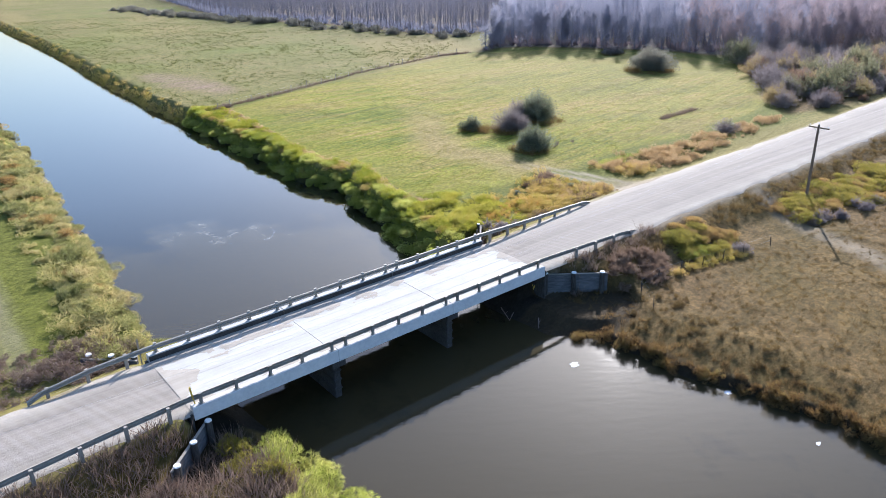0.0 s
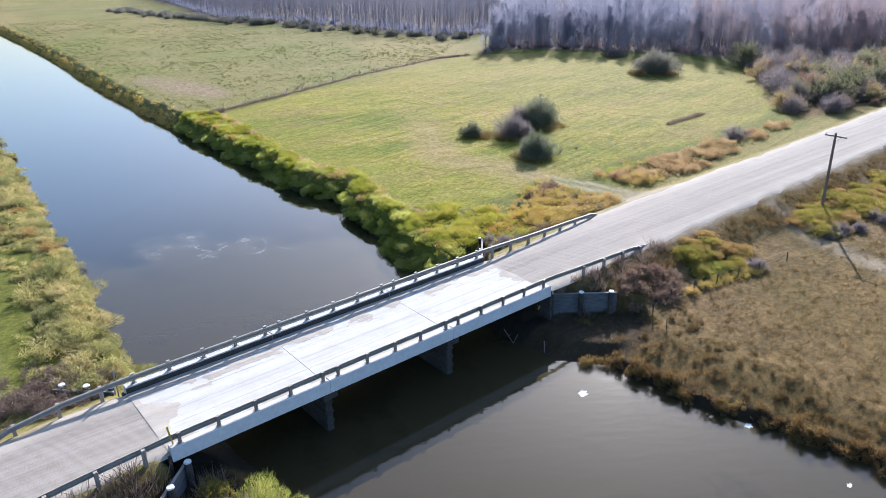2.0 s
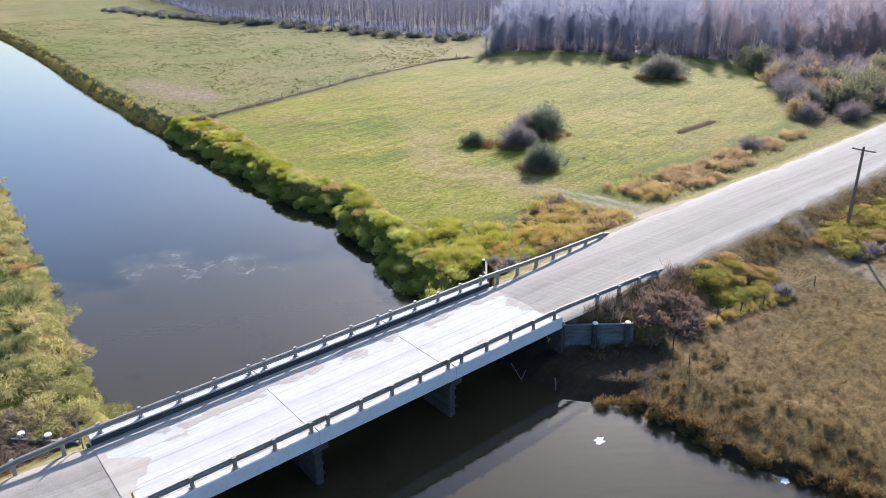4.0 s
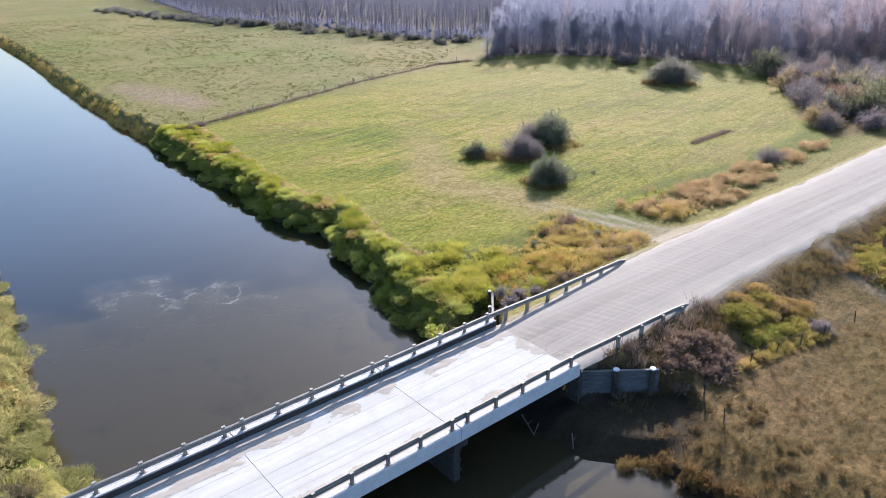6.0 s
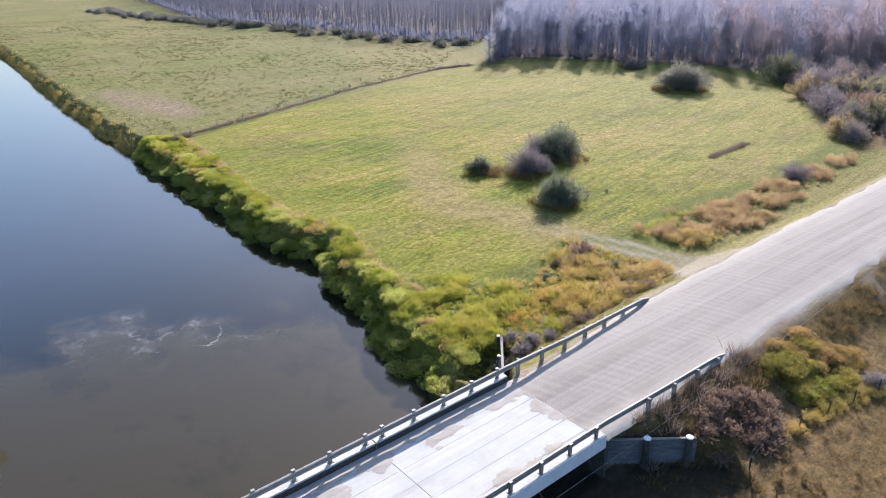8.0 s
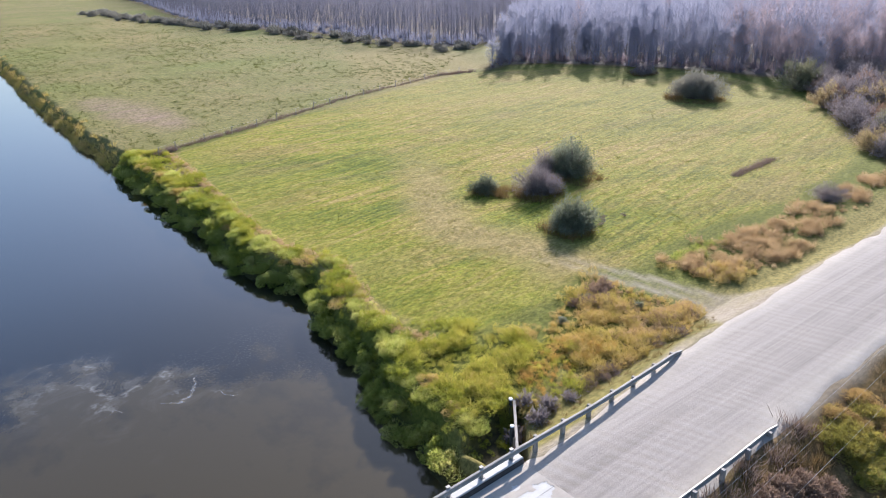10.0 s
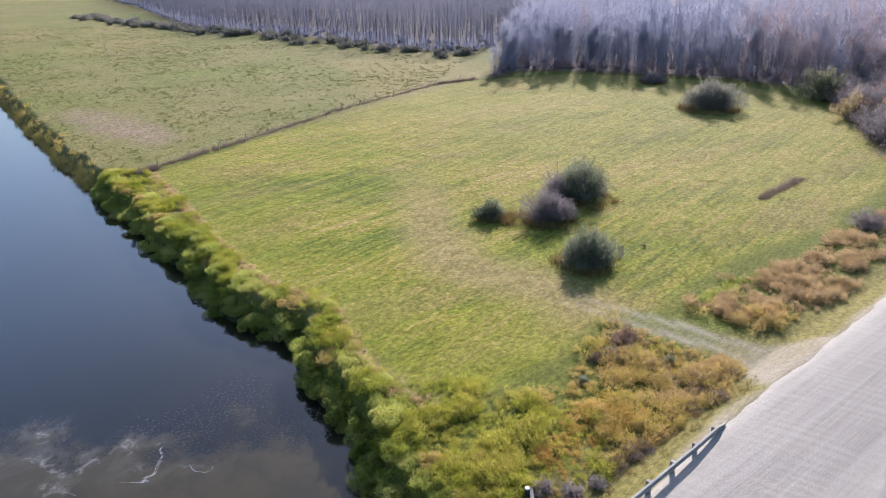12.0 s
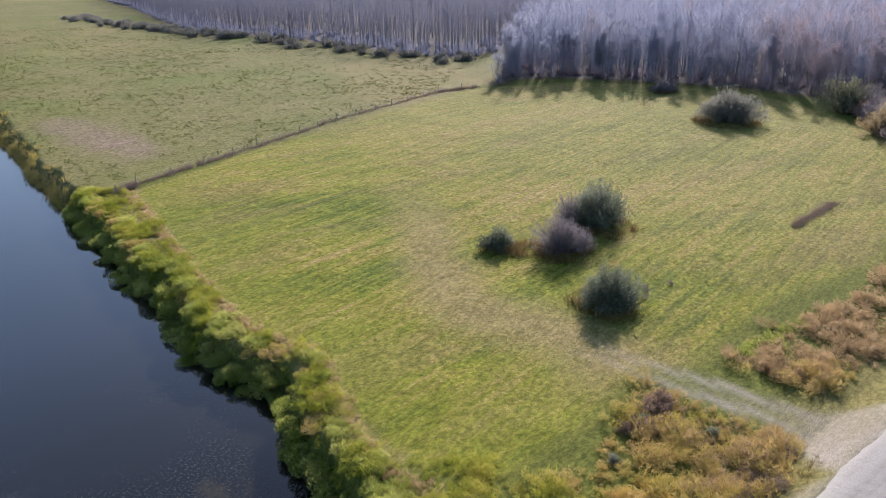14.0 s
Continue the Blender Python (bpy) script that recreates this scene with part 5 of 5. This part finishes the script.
mass("ochre_grass", poly_spots(TRIANGLE, 4.8, lambda a, b: fbm(a * 0.3, b * 0.3, 97) + (a - 22) * 0.05 - (b - 13) * 0.05 > 0.42), fine_reed, ((BLADE_OCHRE, "blades"),), "ochre and orange dry grass between track and bridge", "dry grass", (0.55, 0.95), 0.4)
mass("lush_grass", poly_spots(TRIANGLE, 5.0, lambda a, b: fbm(a * 0.3, b * 0.3, 97) + (a - 22) * 0.05 - (b - 13) * 0.05 <= 0.47), fine_reed, ((BLADE_GREEN, "blades"),), "bright yellow-green grass behind the bridge", "grass", (0.5, 0.9), 0.4)
mass("straw_grass", poly_spots([(32.8, 18.5), (33.8, 15), (33.8, 10.5), (28, 10.4), (26, 12), (29.5, 13), (30, 17)], 4.2), fine_reed, ((BLADE_STRAW, "blades"),), "pale straw grass at the edge of the track", "dry grass", (0.5, 0.85), 0.4)
mass("green_grass", poly_spots([(12.8, 10.5), (14.5, 9.0), (17, 11), (17, 16), (21, 19), (17.5, 23), (18.5, 29), (20, 34), (18.2, 41), (19, 51), (21, 66), (21.5, 76), (17, 80), (16.6, 66), (16, 50), (15.2, 41), (17, 34), (15, 28), (13.8, 20)], 4.6), fine_reed, ((BLADE_GREEN, "blades"),), "lush green and yellow grass on the river bank", "grass", (0.4, 0.8), 0.4)
mass("west_reeds", poly_spots([(-11.4, 10.5), (-10, 29), (-8.8, 50), (-7, 78), (-11, 80), (-13, 50), (-15, 28), (-16.5, 14), (-15, 10)], 1.1), reed, ((BLADE_SAGE, "blades"),), "pale green and straw reeds on the west bank", "reeds", (0.6, 1.1), 0.4)
mass("brown_weeds", poly_spots([(-22, 8), (-14, 8), (-12.6, 11), (-15, 15), (-22, 15)], 3.0), reed, ((BLADE_WEED, "blades"),), "brown dry weeds beside the west approach", "weeds", (0.5, 0.9), 0.4)
mass("near_weeds", poly_spots([(-26, -0.5), (-17, -0.1), (-13.3, 0.1), (-12.4, -0.9), (-11.5, -1.0), (-10, -8), (-14, -12), (-26, -10)], 4.5), low, ((BLADE_WEED, "stalks"),), "reddish brown dry weeds on the near embankment", "weeds", (0.8, 1.7))
east_bank = poly_spots([(12.6, -4.6), (13.2, -5), (13.6, -11), (15, -16), (15.4, -30), (16.6, -30), (16.2, -15), (14.8, -9), (15.4, -6.2), (14.4, -4.8)], 4.0)
mass("bank_sedge", east_bank, low, ((BLADE_RUSTY, "blades"),), "rusty and olive sedge tussocks along the water", "sedge", (0.35, 0.7))
ty = np.sort(rng.uniform(-29, -4.6, 150))
tx = bank_x(EAST, ty) + rng.uniform(0.0, 0.55, 150)
tuss = [[mound(230, 0.5, 0.6, 0.26, 0.03, 760 + i, 4, 0.2)] for i in range(6)]
mass("sedge_tussocks", np.stack([tx, ty], 1), tuss, ((BLADE_RUSTY, "blades"),), "dark rusty sedge tussocks at the water's edge", "sedge", (0.6, 1.25))
mass("bank_tufts", poly_spots([(13.6, -5.2), (17, -4.6), (20, -6), (19, -10), (18, -22), (16.2, -30), (15.6, -16), (14.6, -9)], 1.0), tuss, ((BLADE_BROWN, "blades"),), "brown rough tufts above the river bank", "grass", (0.4, 0.8))
mass("rough_grass", poly_spots([(13.4, -2.5), (24, -5), (45, -8), (60, -10), (60, -34), (15.5, -34), (15.4, -16), (13.8, -10)], 3.0), low, ((BLADE_BROWN, "blades"),), "flattened brown and olive rough grass", "grass", (0.22, 0.5))
mass("fence_grass", poly_spots([(21.5, -3.9), (25, -4.2), (30.5, -5.2), (30.3, -6.0), (25, -5.3), (21.3, -4.6)], 10.0), fine_reed, ((BLADE_OCHRE, "blades"),), "yellow dry grass along the fence", "dry grass", (0.4, 0.7))
mass("verge_grass", poly_spots([(13.6, -0.9), (24, -0.7), (60, -0.5), (75, 0.2), (75, -1.6), (50, -2.4), (30, -2.4), (14.2, -2.6)], 5.0), low, ((BLADE_BROWN, "blades"),), "dry brown verge grass below the road", "grass", (0.4, 0.9))
mass("rail_weeds", poly_spots([(14.2, 0.2), (25, 0.4), (26, -0.6), (14.6, -1.4)], 5.5), low, ((BLADE_WEED, "stalks"),), "brown weeds at the foot of the guardrail", "weeds", (0.6, 1.25))
mass("north_verge_grass", poly_spots([(14.5, 7.9), (27, 8.2), (33, 8.6), (33, 9.8), (15, 9.6)], 3.4), low, ((BLADE_BROWN, "blades"),), "dry verge grass behind the rail", "grass", (0.3, 0.6))
PASTURE = [(19, 79), (36, 83), (56, 90), (80, 96), (98, 110), (98, 140), (92, 200), (80, 280), (30, 280), (24, 200), (18, 110)]
dots = [clump(13, 0.34, 0.3, 0.05, 0.16, 800 + i) for i in range(5)]
mass("pasture_tufts", poly_spots(PASTURE, 1.5, lambda a, b: (rng.random(len(a)) < np.clip((fbm(a * 0.08, b * 0.08, 91) - 0.32) * 2.4 + 0.5 * smooth(16, 4, a - bank_x(EAST, b)), 0.12, 1)) & (np.hypot((a - 26.5) / 6.5, (b - 104) / 22) > 0.85) & (rng.random(len(a)) < np.interp(b, [80, 130, 280], [1.0, 0.7, 0.3]))), dots, ((BLADE_PASTURE, "blades"),), "rough tufted pasture grass", "grass", (0.5, 1.15))
cut = [clump(12, 0.34, 0.10, 0.04, 0.14, 820 + i) for i in range(6)]
mass("mown_tufts", poly_spots(MOWN, 3.5, lambda a, b: (vnoise(a * 0.5, b * 0.8, 66) > 0.3) & (rng.random(len(a)) < np.interp(np.hypot(a - 15, b - 12), [0, 25, 60, 90], [1.0, 0.85, 0.35, 0.0]))), cut, ((BLADE_MOWN, "blades"),), "short tufts of yellow-green mown grass", "grass", (0.5, 1.2))
ry = rng.uniform(19, 76, 700)
rx = np.interp(ry, [19, 22.5, 26, 30.7, 34, 40, 50.7, 68, 76], [17.6, 16.6, 17.4, 18.9, 19.8, 18.1, 18.8, 21.0, 21.6]) + rng.normal(size=700) * 0.3
mass("straw_ribbon", np.stack([rx, ry], 1), fine_reed, ((BLADE_STRAW, "blades"),), "ribbon of straw-coloured grass behind the bank shrubs", "dry grass", (0.22, 0.5))
by = rng.uniform(79, 290, 2600)
bx = bank_x(EAST, by) + np.abs(rng.normal(size=2600)) * 0.7 + 0.1
mass("bank_fringe", np.stack([bx, by], 1), low, ((BLADE_OCHRE, "blades"),), "ochre and green grass fringe along the far bank", "grass", (0.6, 1.25))
fl = np.array([(20.5, 76), (23, 77.2), (36, 81.6), (55, 88.6), (79, 94.6), (87, 93)])
ft = np.linspace(0, len(fl) - 1.001, 420)
fx, fy = np.interp(ft, range(len(fl)), fl[:, 0]), np.interp(ft, range(len(fl)), fl[:, 1])
mass("fence_weeds", np.stack([fx + rng.normal(size=420) * 0.25, fy + rng.normal(size=420) * 0.3], 1), low, ((BLADE_WEED, "stalks"),), "dark weeds grown along the field fence", "weeds", (0.4, 1.2))
skirt = []
for x, y, r, n in ((50.0, 36.2, 3.0, 70), (47.6, 37.4, 1.5, 26), (43.4, 34.4, 2.1, 60), (40.0, 38.8, 1.4, 26), (41.6, 36.6, 1.5, 40), (38.6, 26.4, 2.3, 50), (93.5, 49.6, 4.0, 110), (105.5, 68.2, 2.4, 40)):
    a, q = rng.uniform(0, 6.283, n), r * rng.uniform(0.55, 1.08, n)
    skirt.append(np.stack([x + np.cos(a) * q, y + np.sin(a) * q], 1))
mass("bush_skirts", np.concatenate(skirt), low, ((BLADE_BROWN, "blades"),), "unmown brown grass round the field bushes", "grass", (0.7, 1.6))
mass("field_weeds", np.array([(41.4, 25.2), (42.3, 25.6), (44.6, 25.2), (42.9, 26.2)]), tuss, ((BLADE_WEED, "stalks"),), "small tufts of dry weeds beside a willow bush", "weeds", (0.5, 0.8))
row = np.linspace(0, 1, 90)
mass("weed_row", np.stack([62.0 + 8.6 * row, 24.6 + 0.4 * row + rng.normal(size=90) * 0.18], 1), low, ((BLADE_WEED, "stalks"),), "narrow row of dark dry weeds in the mown field", "weeds", (0.5, 1.0))


# ---- floating scum ----
def film_material():
    k = Mat("foam_film")
    n = k.noise(k.place(), 2.2, 5, 0.7, 0.40, 0.62)
    k.set((0.62, 0.63, 0.62), 0.6, 0, 0.4)
    k.put(k.b.inputs["Alpha"], k.calc("MULTIPLY", n, 0.22))
    return k.m


FILM = film_material()


def floating(name, ring_points, mat, label, category, group):
    """A thin floating sheet from its outline."""
    cx, cy = np.mean(ring_points, axis=0)
    bm = bmesh.new()
    face = bm.faces.new([bm.verts.new((x - cx, y - cy, 0)) for x, y in ring_points])
    up = bmesh.ops.extrude_face_region(bm, geom=[face])["geom"]
    bmesh.ops.translate(bm, vec=(0, 0, 0.008), verts=[v for v in up if isinstance(v, bmesh.types.BMVert)])
    bmesh.ops.recalc_face_normals(bm, faces=bm.faces[:])
    me = bpy.data.meshes.new(name)
    bm.to_mesh(me)
    bm.free()
    me.materials.append(mat)
    ob = new(name, me)
    ob.location = (cx, cy, WATER_Z + 0.003)
    return tagged(ob, label, category, group)


def scum(x, y, r, stretch, turn, seed, label):
    g = np.random.default_rng(seed)
    a = np.arange(44) * 2 * np.pi / 44
    rad = r * (0.4 + 0.8 * g.random(44) * (0.5 + 0.5 * np.cos(3 * a + seed) ** 2))
    px, py = np.cos(a) * rad * stretch, np.sin(a) * rad / stretch
    c, s = math.cos(turn), math.sin(turn)
    floating("foam_patch", np.stack([x + px * c - py * s, y + px * s + py * c], 1), FOAM, label, "foam", "foam on the river")


def streak(points, width, seed):
    """A wavering line of thin foam."""
    g = np.random.default_rng(seed)
    p = np.array(points, float)
    t = np.linspace(0, len(p) - 1, 14 * len(p))
    x, y = np.interp(t, range(len(p)), p[:, 0]), np.interp(t, range(len(p)), p[:, 1])
    x, y = x + (vnoise(t * 2.1, t * 0, seed) - 0.5) * 0.9, y + (vnoise(t * 2.1, t * 0 + 7, seed) - 0.5) * 0.9
    d = np.stack([np.gradient(x), np.gradient(y)], 1)
    d /= np.linalg.norm(d, axis=1)[:, None]
    w = width * np.sin(np.pi * (np.arange(len(t)) + 0.4) / len(t)) ** 0.5 * g.uniform(0.35, 1.3, len(t))
    left, right = np.stack([x - d[:, 1] * w, y + d[:, 0] * w], 1), np.stack([x + d[:, 1] * w, y - d[:, 0] * w], 1)
    n = len(t)
    v = np.concatenate([left, right])
    v3 = np.concatenate([np.c_[v, np.zeros(2 * n)], np.c_[v, np.full(2 * n, 0.006)]])
    i = np.arange(n - 1)
    f = np.concatenate([np.stack([i + 2 * n, i + 1 + 2 * n, i + 1 + 3 * n, i + 3 * n], 1), np.stack([i, i + n, i + n + 1, i + 1], 1)])
    me = np_mesh("foam_streak", v3 - [x[0], y[0], 0], f)
    me.materials.append(FILM)
    ob = new("foam_streak", me)
    ob.location = (x[0], y[0], WATER_Z + 0.004)
    tagged(ob, "thin white wavering foam streak on the river", "foam", "foam streaks on the river")


scum(8.86, -6.58, 0.36, 1.15, 0.4, 1, "small white foam patch floating on murky water")
scum(13.3, -14.6, 0.26, 1.1, 0.4, 2, "small white foam patch floating by the sedge")
scum(12.6, -20.3, 0.18, 1.3, 0.2, 5, "faint white foam patch on murky water")
streak([(3.5, 27.0), (4.4, 26.9), (5.2, 27.9), (6.2, 28.8)], 0.098, 4)
streak([(0.8, 28.3), (1.3, 28.1)], 0.021, 6)
streak([(0.1, 28.0), (0.5, 27.7)], 0.021, 7)
streak([(6.4, 26.4), (6.9, 25.4), (7.3, 25.8)], 0.021, 10)
